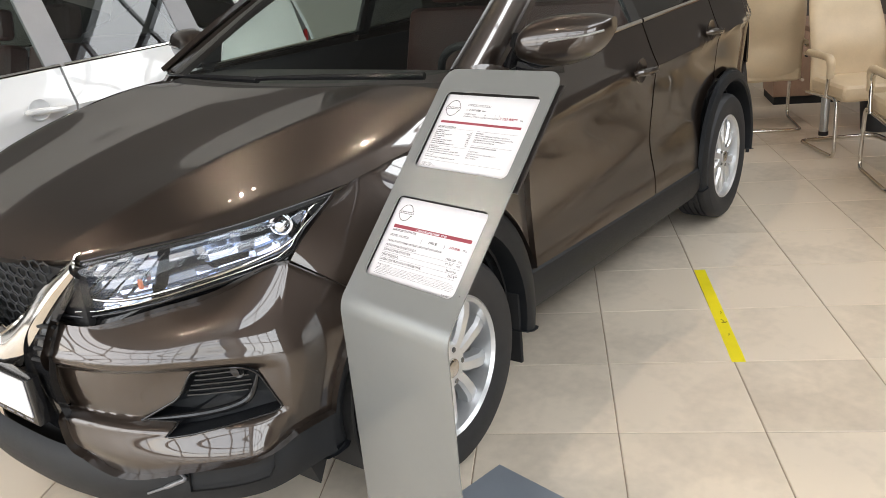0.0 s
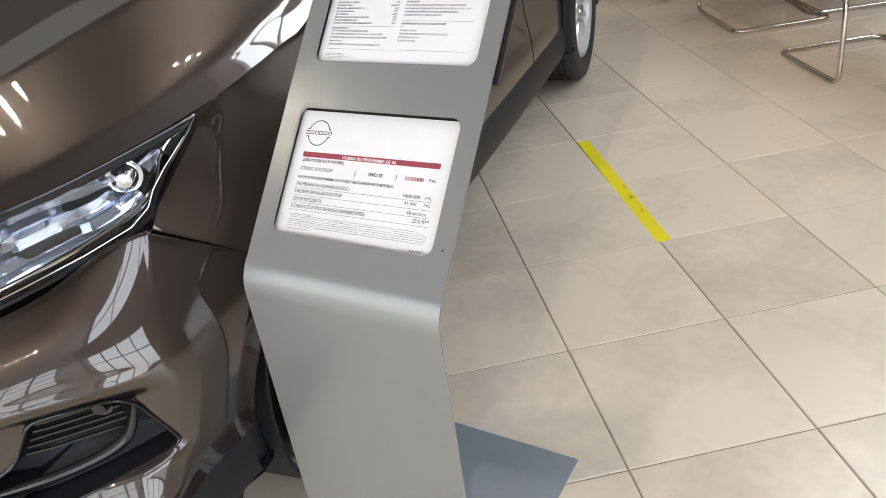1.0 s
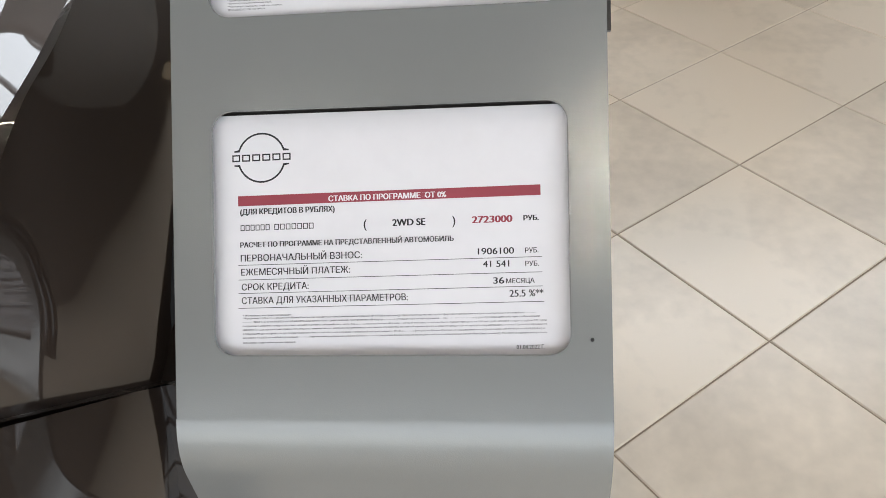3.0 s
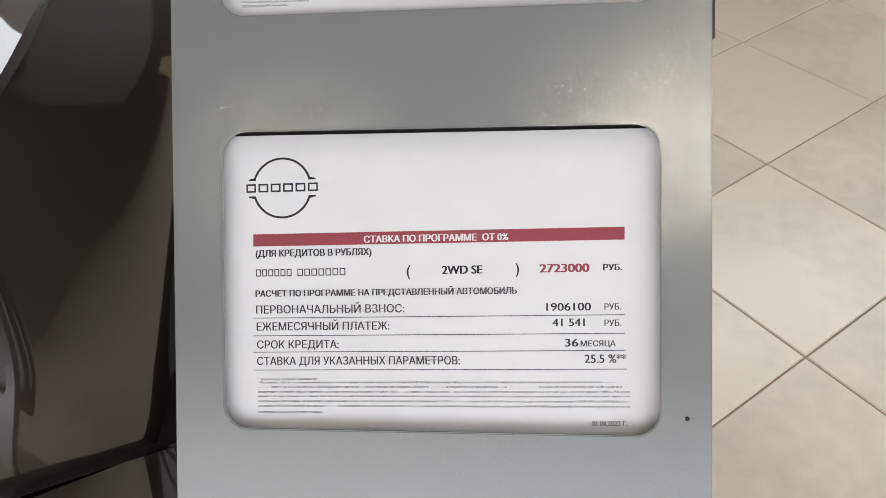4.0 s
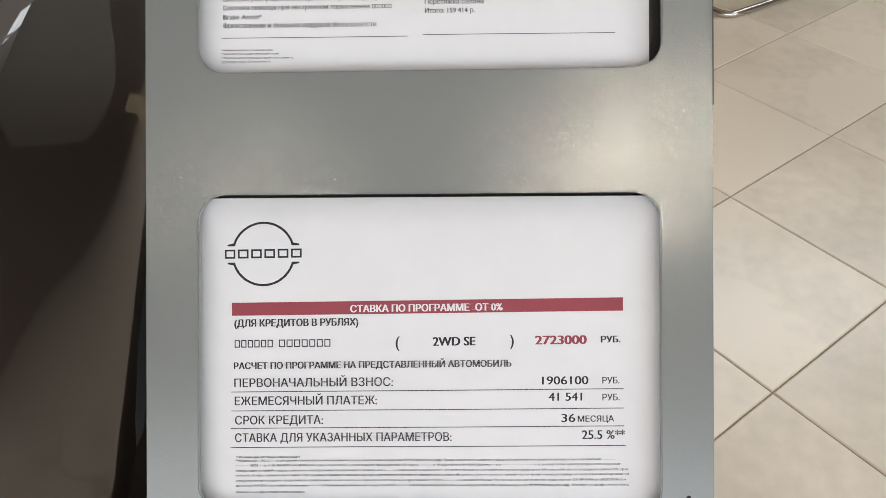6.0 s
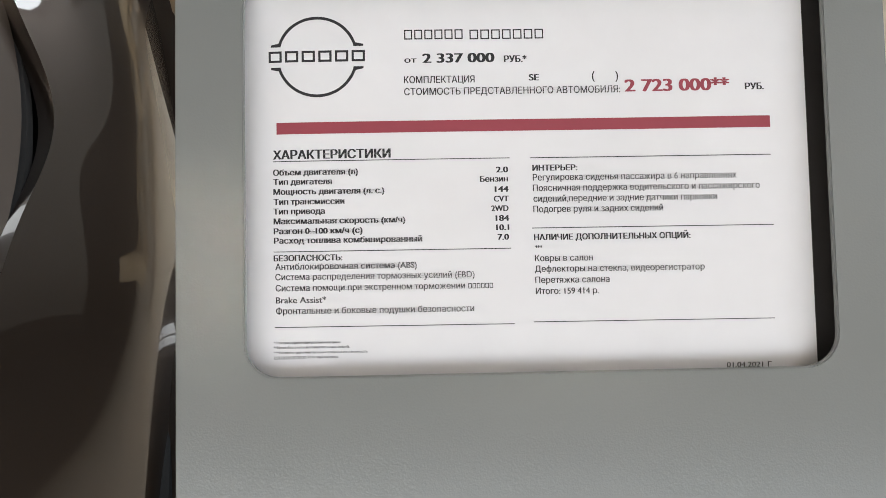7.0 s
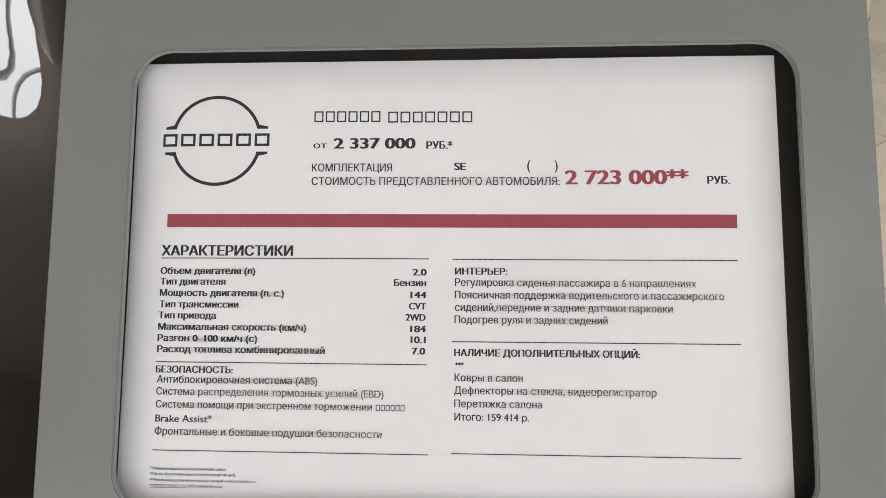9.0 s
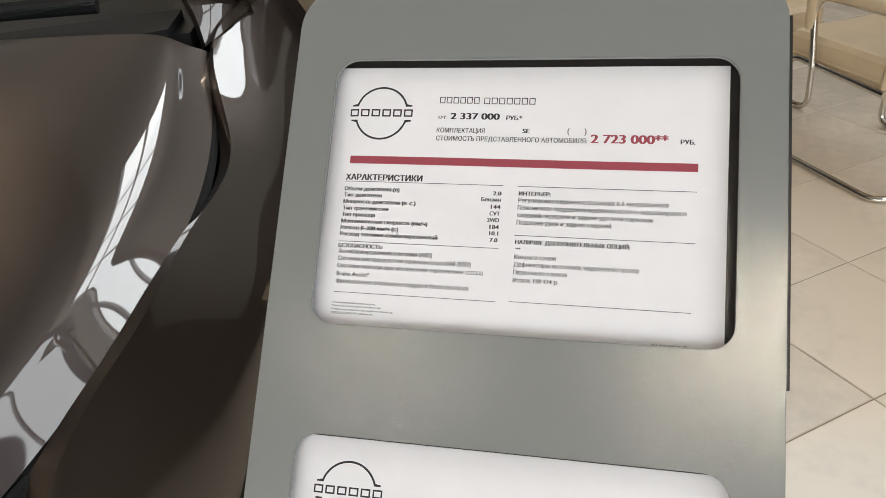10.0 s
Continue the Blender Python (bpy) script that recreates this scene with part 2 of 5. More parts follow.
def tube(points, radius, closed=False, sides=10, fine=0):
    """A round tube along a path; radius may change along it."""
    p = spline(points, fine) if fine else np.array(points, float)
    r = np.broadcast_to(np.array(radius, float), (len(p),)) if np.ndim(radius) == 0 else np.interp(np.linspace(0, 1, len(p)), np.linspace(0, 1, len(radius)), radius)
    verts, faces, side = [], [], None
    count = len(p)
    for i in range(count):
        if closed:
            way = p[(i + 1) % count] - p[i - 1]
        else:
            way = p[min(i + 1, count - 1)] - p[max(i - 1, 0)]
        way = Vector(way).normalized()
        if side is None:
            side = way.orthogonal().normalized()
        side = (side - way * side.dot(way)).normalized()
        other = way.cross(side)
        for k in range(sides):
            a = 2 * math.pi * k / sides
            verts.append(Vector(p[i]) + (side * math.cos(a) + other * math.sin(a)) * float(r[i]))
    for i in range(count if closed else count - 1):
        for k in range(sides):
            a, b = i * sides + k, i * sides + (k + 1) % sides
            c, d = ((i + 1) % count) * sides + (k + 1) % sides, ((i + 1) % count) * sides + k
            faces.append((a, b, c, d))
    if not closed:
        faces += [tuple(range(sides - 1, -1, -1)), tuple((count - 1) * sides + k for k in range(sides))]
    return mesh_of("tube", verts, faces)


def rounded(points, radius, steps=5):
    """A path whose corners are rounded."""
    p = [Vector(q) for q in points]
    out = [p[0]]
    for a, b, c in zip(p, p[1:], p[2:]):
        r = min(radius, (a - b).length * 0.49, (c - b).length * 0.49)
        s, e = b + (a - b).normalized() * r, b + (c - b).normalized() * r
        out += [s * (1 - t) ** 2 + b * 2 * t * (1 - t) + e * t**2 for t in (k / steps for k in range(steps + 1))]
    return [tuple(v) for v in out + [p[-1]]]


def lathe(profile, sides=48):
    """Turned round the y axis: profile of (radius, y)."""
    verts, faces, n = [], [], len(profile)
    for k in range(sides):
        a = 2 * math.pi * k / sides
        verts += [(r * math.cos(a), y, r * math.sin(a)) for r, y in profile]
    for k in range(sides):
        for i in range(n - 1):
            a, b = k * n + i, ((k + 1) % sides) * n + i
            faces.append((a, a + 1, b + 1, b))
    return mesh_of("lathe", verts, faces)


def prism(outline, place, depth, bevel=0.0):
    """A plate of a 2D outline: place(a, b, d) gives a point at depth d."""
    n = len(outline)
    verts = [place(a, b, 0) for a, b in outline] + [place(a, b, depth) for a, b in outline]
    faces = [tuple(range(n)), tuple(range(2 * n - 1, n - 1, -1))] + [(i, (i + 1) % n, n + (i + 1) % n, n + i) for i in range(n)]
    me = mesh_of("plate", verts, faces)
    if bevel:
        bm = bmesh.new()
        bm.from_mesh(me)
        bmesh.ops.bevel(bm, geom=bm.edges[:], offset=bevel, segments=2, affect="EDGES", clamp_overlap=True)
        bm.to_mesh(me)
        bm.free()
        me.shade_smooth()
        me.set_sharp_from_angle(angle=radians(35))
    return me


def empty(name, m, label, category, group=""):
    ob = new(name)
    ob.empty_display_size = 0.1
    ob.matrix_world = m
    return tagged(ob, label, category, group)


# ---- the showroom ----
X0, X1, Y0, Y1, TOP = ROOM
TILE, TILE_AT, TILE_TURN = 0.4566, Vector((0.2813, 0.1846, 0)), math.atan2(0.63008, 0.77653)
floor = part("floor", box_bm((X0, X1, Y0, Y1, -0.12, -0.003)), M_GROUT)
tagged(floor, "beige porcelain floor tiles with brown grout joints", "floor", kind="structure")
ceiling = part("ceiling", box_bm((X0, X1, Y0, Y1, TOP, TOP + 0.2)), M_CEIL)
tagged(ceiling, "plain grey showroom ceiling", "ceiling", kind="structure")
# Dark band added to this wall to darken reflections in tiles and paint.
wall = part("wall_north_lower", box_bm((X0, X1, Y1, Y1 + 0.25, 0, 2.4)), M_DARK_NORTH)
tagged(wall, "dark brown lower wall behind the desks, added to darken floor reflections", "wall", kind="structure")
wall = part("wall_north", box_bm((X0, X1, Y1, Y1 + 0.25, 2.4, 6.4), (X0, X1, Y1, Y1 + 0.25, 9.4, TOP), (X0, 0.5, Y1, Y1 + 0.25, 6.4, 9.4), (6.6, X1, Y1, Y1 + 0.25, 6.4, 9.4)), M_WALL)
tagged(wall, "plain warm grey wall", "wall", kind="structure")
# Unseen upper wall, added dark so the hood mirrors little light.
wall = part("wall_west_upper", box_bm((X0 - 0.25, X0, Y0, Y1, 4.2, TOP)), M_DARK_UPPER)
tagged(wall, "unseen dark upper wall, added to darken reflections on the hood", "wall", kind="structure")
wall = part("wall_west", box_bm((X0 - 0.25, X0, Y0, Y1, 0, 4.2)), M_WALL)
tagged(wall, "plain warm grey wall", "wall", kind="structure")
wall = part("wall_south", box_bm((X0, X1, Y0 - 0.25, Y0, 0, 0.12), (X0, X1, Y0 - 0.25, Y0, 4.2, TOP), (X0, -7.35, Y0 - 0.25, Y0, 0.12, 4.2), (6.45, X1, Y0 - 0.25, Y0, 0.12, 4.2)), M_WALL)
tagged(wall, "plain warm grey wall round a band of glazing", "wall", kind="structure")
# Unseen wall; its brown is chosen to dim what the car's side mirrors.
wall = part("wall_east", box_bm((X1, X1 + 0.25, -1.65, Y1, 0, 6.6), (X1, X1 + 0.25, Y0, -1.65, 4.2, 6.6), (X1, X1 + 0.25, Y0, -1.65, 0, 0.12), (X1, X1 + 0.25, Y0, -6.35, 0.12, 4.2)), M_DIM_WALL)
tagged(wall, "unseen brown wall below high glazing, darkened to dim reflections on the car's side", "wall", kind="structure")
for name, m, long, low, high in (("window_1", pose(-0.45, Y0, 0), 13.8, 0.12, 4.2), ("window_2", pose(X1, (Y0 + Y1) / 2, 0, 0, 0, 90), Y1 - Y0, 6.6, TOP), ("window_3", pose(3.55, Y1, 0), 6.1, 6.4, 9.4), ("window_4", pose(X1, -4.0, 0, 0, 0, 90), 4.7, 0.12, 4.2)):
    win = empty(name, m, "tall glazed showroom front with grey mullions", "window")
    tagged(win, kind="structure")
    h = long / 2
    part("window_sill", box_bm((-h, h, -0.16, 0.16, low, low + 0.06)), M_FRAME, win)
    part("window_frame", box_bm((-h, h, -0.1, 0.1, high - 0.2, high)), M_FRAME, win)
    part("window_frame", box_bm((-h, h, -0.05, 0.05, (low + high) / 2 - 0.06, (low + high) / 2 + 0.06)), M_FRAME, win)
    for f in (0.25, 0.75) if name == "window_1" else ():
        z = low + (high - low) * f
        part("transom", box_bm((-h, h, -0.05, 0.05, z - 0.05, z + 0.05)), M_FRAME, win)
    n = max(4, round(long / (2.3 if name == "window_2" else 1.4)))
    for k in range(n + 1):
        x = -h + long * k / n
        part("mullion", box_bm((x - 0.03, x + 0.03, -0.06, 0.06, low + 0.06, high - 0.2)), M_FRAME, win)
ground = part("ground", box_bm((-300, 300, -300, 300, -0.4, -0.14)), M_GROUND)
tagged(ground, "dark asphalt yard outside the glazing", "ground", kind="structure")

# ---- the cars ----
HOOD = [
    [(0.855, 0, 0.888), (0.68, 0, 0.985), (0.40, 0, 1.062), (0.10, 0, 1.112), (-0.12, 0, 1.138)],
    [(0.843, 0.15, 0.888), (0.67, 0.22, 0.981), (0.39, 0.27, 1.055), (0.08, 0.30, 1.108), (-0.145, 0.30, 1.140)],
    [(0.822, 0.28, 0.895), (0.655, 0.41, 0.986), (0.385, 0.50, 1.067), (0.03, 0.57, 1.125), (-0.20, 0.55, 1.143)],
    [(0.804, 0.35, 0.901), (0.630, 0.565, 0.967), (0.340, 0.690, 1.022), (-0.015, 0.728, 1.071), (-0.26, 0.685, 1.127)],
    [(0.795, 0.380, 0.902), (0.612, 0.618, 0.959), (0.322, 0.744, 1.000), (-0.032, 0.777, 1.038), (-0.28, 0.727, 1.110)],
    [(0.785, 0.405, 0.903), (0.60, 0.655, 0.945), (0.305, 0.779, 0.973), (-0.05, 0.806, 1.010), (-0.30, 0.755, 1.090)],
]
FENDER = [
    [(0.305, 0.779, 0.973), (0.365, 0.773, 0.930), (0.425, 0.759, 0.880), (0.463, 0.747, 0.834)],
    [(0.24, 0.787, 0.983), (0.297, 0.798, 0.922), (0.352, 0.804, 0.855), (0.402, 0.800, 0.778)],
    [(0.16, 0.798, 0.994), (0.215, 0.825, 0.915), (0.275, 0.845, 0.82), (0.340, 0.853, 0.722)],
    [(0.02, 0.804, 1.003), (0.03, 0.853, 0.935), (0.035, 0.876, 0.89), (0.04, 0.884, 0.845)],
    [(-0.13, 0.802, 1.020), (-0.16, 0.857, 0.95), (-0.19, 0.877, 0.88), (-0.25, 0.884, 0.775)],
    [(-0.30, 0.755, 1.090), (-0.32, 0.846, 1.0), (-0.36, 0.866, 0.85), (-0.41, 0.869, 0.62)],
    [(-0.50, 0.797, 1.125), (-0.50, 0.851, 0.99), (-0.50, 0.847, 0.75), (-0.50, 0.860, 0.47)],
]
SEAM = np.array([(0.463, 0.747, 0.834), (0.340, 0.853, 0.722)])  # where fender and bumper meet
BUMPER = [
    [(0.832, 0.31, 0.755), (0.868, 0.29, 0.66), (0.872, 0.28, 0.56), (0.85, 0.28, 0.46), (0.81, 0.29, 0.388)],
    [(0.795, 0.43, 0.741), (0.835, 0.44, 0.67), (0.835, 0.44, 0.58), (0.82, 0.45, 0.47), (0.80, 0.45, 0.365)],
    [(0.70, 0.56, 0.770), (0.77, 0.58, 0.685), (0.765, 0.585, 0.595), (0.755, 0.60, 0.48), (0.755, 0.60, 0.392)],
    [(0.58, 0.665, 0.796), (0.668, 0.685, 0.71), (0.662, 0.712, 0.61), (0.655, 0.735, 0.49), (0.665, 0.73, 0.408)],
    [(0.463, 0.747, 0.832), (0.545, 0.785, 0.70), (0.555, 0.805, 0.60), (0.56, 0.80, 0.50), (0.57, 0.79, 0.430)],
    [(0.340, 0.853, 0.722), (0.385, 0.853, 0.65), (0.425, 0.842, 0.575), (0.45, 0.826, 0.50), (0.458, 0.814, 0.438)],
]
LAMP_TOP = [(0.785, 0.405, 0.900), (0.70, 0.55, 0.928), (0.58, 0.665, 0.944), (0.44, 0.735, 0.958), (0.307, 0.777, 0.968)]
LAMP_LOW = [(0.826, 0.312, 0.775), (0.80, 0.375, 0.757), (0.725, 0.535, 0.786), (0.60, 0.655, 0.816), (0.468, 0.744, 0.844), (0.425, 0.757, 0.886), (0.365, 0.771, 0.932), (0.308, 0.778, 0.966)]
SIDE = np.array([(0.36, 0.866), (0.47, 0.860), (0.60, 0.838), (0.75, 0.846), (0.90, 0.862), (0.935, 0.876), (0.955, 0.869), (1.0, 0.849), (1.08, 0.818), (1.16, 0.79), (1.3, 0.74)])
SIDE_FINE = spline(SIDE, 120)
REAR_AXLE = -2.61


def straight_seam(grid, first, last, row, reach=16):
    """Bends one border of a grid onto the seam between two of its columns, fading out inwards."""
    for i in range(first, last + 1):
        f = (i - first) / (last - first)
        aim = SEAM[0] * (1 - f) + SEAM[1] * f
        step = range(grid.shape[1]) if row == 0 else range(grid.shape[1] - 1, -1, -1)
        shift = aim - grid[i, row]
        for k, j in enumerate(step):
            if k < reach:
                grid[i, j] += shift * (1 - k / reach) ** 2 * (1 + 2 * k / reach)
    return grid


def side_y(x, z):
    """Half width of the doors and quarter panels."""
    back = max(0.0, -x - 2.75)
    y = float(np.interp(z - 0.035 * (-x - 0.5), SIDE_FINE[:, 0], SIDE_FINE[:, 1]))
    return y - 0.30 * back**2 - 0.004 * max(0.0, -x - 1.6)


def belt(x):
    return 1.125 + 0.032 * (-x - 0.5) + 0.5 * max(0.0, -x - 2.45) ** 2


def arch_z(x, axle, radius=0.43):
    d = radius**2 - (x - axle) ** 2
    return 0.365 + math.sqrt(d) if d > 0 else 0.0


def side_panel(xs, low, high, nz=22):
    return [[(x, side_y(x, z), z) for z in np.linspace(low(x), high(x), nz)] for x in xs]


def wheel(parent, x, y, name="wheel"):
    hub = new(name)
    hub.parent = parent
    hub.matrix_local = pose(x, y, 0.338)
    tyre = [(0.222, -0.095), (0.245, -0.107), (0.285, -0.112), (0.318, -0.104), (0.334, -0.085)]
    for k in range(5):
        c = -0.064 + 0.032 * k
        tyre += [(0.337, c - 0.011), (0.337, c + 0.009), (0.328, c + 0.011), (0.328, c + 0.019)]
    tyre = tyre[:-2] + [(0.334, 0.085), (0.318, 0.104), (0.285, 0.112), (0.245, 0.107), (0.222, 0.095), (0.222, -0.095)]
    part("tyre", lathe(tyre, 64), M_RUBBER, hub, "black tyre with straight grooves")
    rim = new("rim")
    rim.parent = hub
    barrel = [(0.205, -0.09), (0.218, -0.095), (0.222, 0.085), (0.226, 0.096), (0.218, 0.102), (0.208, 0.092), (0.2, 0.03), (0.198, -0.08)]
    part("barrel", lathe(barrel, 64), M_RIM, rim)
    for k in range(10):
        a = 2 * math.pi * (k // 2) / 5 + (0.20 if k % 2 else -0.20)
        b = 2 * math.pi * (k // 2) / 5 + (0.31 if k % 2 else -0.31)
        c, s, c2, s2 = math.cos(a), math.sin(a), math.cos(b), math.sin(b)
        verts, stops = [], [(0.03, 0.017, 0.078), (0.10, 0.021, 0.085), (0.17, 0.024, 0.082), (0.212, 0.030, 0.070)]
        for r, w, yy in stops:
            f = (r - 0.03) / 0.18
            cx, cz = r * (c * (1 - f) + c2 * f), r * (s * (1 - f) + s2 * f)
            tx, tz = -(s * (1 - f) + s2 * f), c * (1 - f) + c2 * f
            for side, dy in ((-1, -0.012), (-0.62, 0.0), (0.62, 0.0), (1, -0.012), (1, -0.05), (-1, -0.05)):
                verts.append((cx + tx * w * side, yy + dy, cz + tz * w * side))
        faces = [(i * 6 + j, i * 6 + (j + 1) % 6, i * 6 + 6 + (j + 1) % 6, i * 6 + 6 + j) for i in range(3) for j in range(6)]
        part("spoke", mesh_of("spoke", verts, faces, True, 25), M_RIM, rim)
    part("hub_disc", lathe([(0.0, 0.082), (0.045, 0.086), (0.07, 0.080), (0.078, 0.066), (0.07, 0.02)], 40), M_RIM, rim)
    part("centre_cap", lathe([(0.0, 0.096), (0.022, 0.096), (0.029, 0.092), (0.031, 0.08)], 32), M_CHROME, rim, "round chrome centre cap")
    for k in range(5):
        a = 2 * math.pi * (k + 0.5) / 5
        nut = lathe([(0.0, 0.088), (0.008, 0.088), (0.009, 0.07)], 6)
        nut.transform(Matrix.Translation((0.055 * math.cos(a), 0, 0.055 * math.sin(a))))
        part("wheel_nut", nut, M_STEEL, rim)
    part("brake_disc", lathe([(0.05, -0.02), (0.15, -0.02), (0.15, -0.005), (0.06, -0.005)], 40), M_STEEL, hub)
    part("brake_backing", lathe([(0.0, -0.04), (0.2, -0.04), (0.2, -0.05)], 32), M_DARK, hub)
    if y < 0:
        hub.matrix_local = pose(x, y, 0.338, 0, 0, 180)
    return hub


def arch_trim(axle, start, stop, front):
    """The grey plastic band round a wheel opening, with its inner lining."""
    cols = []
    for k in range(29):
        a = radians(start + (stop - start) * k / 28)
        c, s = math.cos(a), math.sin(a)
        low = max(0.0, -s)
        out_r, in_r = (0.475 + 0.02 * max(0, s), 0.40) if front else (0.445, 0.385)
        col = []
        for f, dy in ((0.0, -0.012), (0.06, 0.008), (0.3, 0.016), (0.75, 0.020), (0.95, 0.014), (1.0, -0.01), (1.01, -0.09)):
            r = out_r + (in_r - out_r) * f
            x, z = axle + r * c, 0.355 + r * s
            base = 0.876 - 0.01 * low
            if front and c > 0.3:
                base -= 0.10 * ((c - 0.3) / 0.7) ** 2
            col.append((x, base + dy, z))
        cols.append(col)
    return grid_mesh("wheel_arch_trim", np.array(cols), lip=0.012, gap=0)


def lining(axle):
    cols = []
    for k in range(25):
        a = radians(-25 + 230 * k / 24)
        cols.append([(axle + 0.40 * math.cos(a), y, 0.355 + 0.40 * math.sin(a)) for y in (0.82, 0.70, 0.56)])
    g = np.array(cols)
    return grid_mesh("wheel_lining", g, lip=0.01, gap=0)


def build_headlight(car, side):
    hl = new("headlight")
    hl.parent = car
    tagged(hl, "clear headlamp with chrome reflectors")
    top, low = spline(LAMP_TOP, 40), spline(LAMP_LOW, 40)
    flip = 1 if side > 0 else -1

    def sheet(inset, bulge, span=(0, 1), rise=(0, 1), n=14, cut=0.0):
        out = []
        for i in range(40):
            if not span[0] <= i / 39 <= span[1]:
                continue
            col = []
            for f in np.linspace(rise[0], rise[1], n):
                p = low[i] * (1 - f) + top[i] * f
                push = np.array([0.75, 0.55, 0.15]) * (bulge * math.sin(math.pi * f) - inset)
                push = push - np.array([0.75, 0.55, 0.15]) * cut * ((i // 4 + int(f * 5)) % 3)
                col.append(p + push * min(1.0, (39 - i) / 8))
            out.append(col)
        g = np.array(out)
        g[:, :, 1] *= flip
        return g

    lens = part("lens", grid_mesh("lens", sheet(0, 0.022), lip=0.004, gap=0.004), M_LENS, hl)
    lens.visible_shadow = False
    part("housing", grid_mesh("housing", sheet(0.075, 0, (0, 0.86)), lip=-0.055, gap=0.001), M_DARK, hl)
    part("tail_backing", grid_mesh("tail_backing", sheet(0.028, 0, (0.82, 1.0)), lip=0, gap=0.001), M_DARK, hl)
    # Chrome bowls, the projector and the light guides.
    bowl = sheet(0.030, -0.03, (0.30, 0.66), (0.10, 0.93), cut=0.012)
    part("reflector", grid_mesh("reflector", bowl, lip=0.02, gap=0), M_CRYSTAL, hl)
    bowl = sheet(0.016, -0.012, (0.0, 0.29), (0.06, 0.95), cut=0.009)
    part("reflector", grid_mesh("reflector", bowl, lip=0.012, gap=0), M_CRYSTAL, hl)
    bowl = sheet(0.020, -0.01, (0.74, 0.95), (0.30, 0.62))
    part("side_marker", grid_mesh("side_marker", bowl, lip=0.01, gap=0), M_CRYSTAL, hl, "pale side marker blade")
    for f, r in ((0.69, 0.024),):
        i = int(39 * f)
        p = low[i] * 0.45 + top[i] * 0.55 - np.array([0.025, 0.018, 0])
        eye = lathe([(0.0, 0.018), (r * 0.5, 0.015), (r * 0.85, 0.004), (r, -0.01), (r * 1.18, -0.008), (r * 1.2, -0.03)], 28)
        eye.transform(Matrix.Translation((p[0], p[1] * flip, p[2])) @ pose(0, 0, 0, 0, 0, -52 * flip if flip > 0 else -128))
        part("projector", eye, M_REFLECT, hl)
        ring = lathe([(r * 0.0, 0.0215), (r * 0.45, 0.0185), (r * 0.78, 0.008)], 28)
        ring.transform(Matrix.Translation((p[0], p[1] * flip, p[2])) @ pose(0, 0, 0, 0, 0, -52 * flip if flip > 0 else -128))
        part("projector_lens", ring, M_LENS, hl)
    guide = [low[i] * (1 - f) + top[i] * f - np.array([0.012, 0.008, 0]) for i, f in ((2, 0.35), (9, 0.16), (17, 0.14), (25, 0.16), (31, 0.28), (35, 0.55))]
    guide = [(p[0], p[1] * flip, p[2]) for p in guide]
    part("light_guide", tube(guide, 0.0042, fine=30), M_CHROME, hl, "bright light guide strip")
    for k in range(4):
        i = 3 + 2 * k
        a, b = low[i] * 0.8 + top[i] * 0.2, low[i + 3] * 0.2 + top[i + 3] * 0.8
        off = np.array([0.014, 0.010, 0])
        part("fin", tube([(q[0], q[1] * flip, q[2]) for q in (a - off, b - off)], 0.0022), M_BLACK, hl)
    i = 10
    q = low[i] * 0.60 + top[i] * 0.40 - np.array([0.010, 0.008, 0])
    part("amber_marker", box_bm((q[0] - 0.004, q[0] + 0.004, q[1] * flip - 0.006, q[1] * flip + 0.006, q[2] - 0.016, q[2] + 0.008), bevel=0.0015), M_AMBER, hl)
    line = [low[i] * 0.90 + top[i] * 0.10 + np.array([0.004, 0.004, 0]) * min(1, (39 - i) / 8) for i in range(4, 38, 3)]
    part("trim_line", tube([(p[0], p[1] * flip, p[2]) for p in line], 0.0015), M_CHROME, hl, "thin chrome trim line")
    for k, c in ((0, top), (1, low)):
        seal = [(p[0] * 1.0, p[1] * flip, p[2]) for p in c[::3]]
        part("seal", tube(seal, 0.0045), M_BLACK, hl)
    return hl


FOG = [(0.505, 0.503), (0.59, 0.556), (0.628, 0.628), (0.688, 0.632), (0.725, 0.625), (0.746, 0.606), (0.785, 0.508), (0.772, 0.500), (0.695, 0.490), (0.633, 0.479), (0.578, 0.472), (0.592, 0.497)]


def in_fog(p):
    """Whether a point of the bumper lies in the fog lamp's opening (seen from ahead)."""
    x, y = p[1], p[2]
    inside, j = False, len(FOG) - 1
    for i in range(len(FOG)):
        (a, b), (c, d) = FOG[i], FOG[j]
        if (b > y) != (d > y) and x < (c - a) * (y - b) / (d - b) + a:
            inside = not inside
        j = i
    return inside


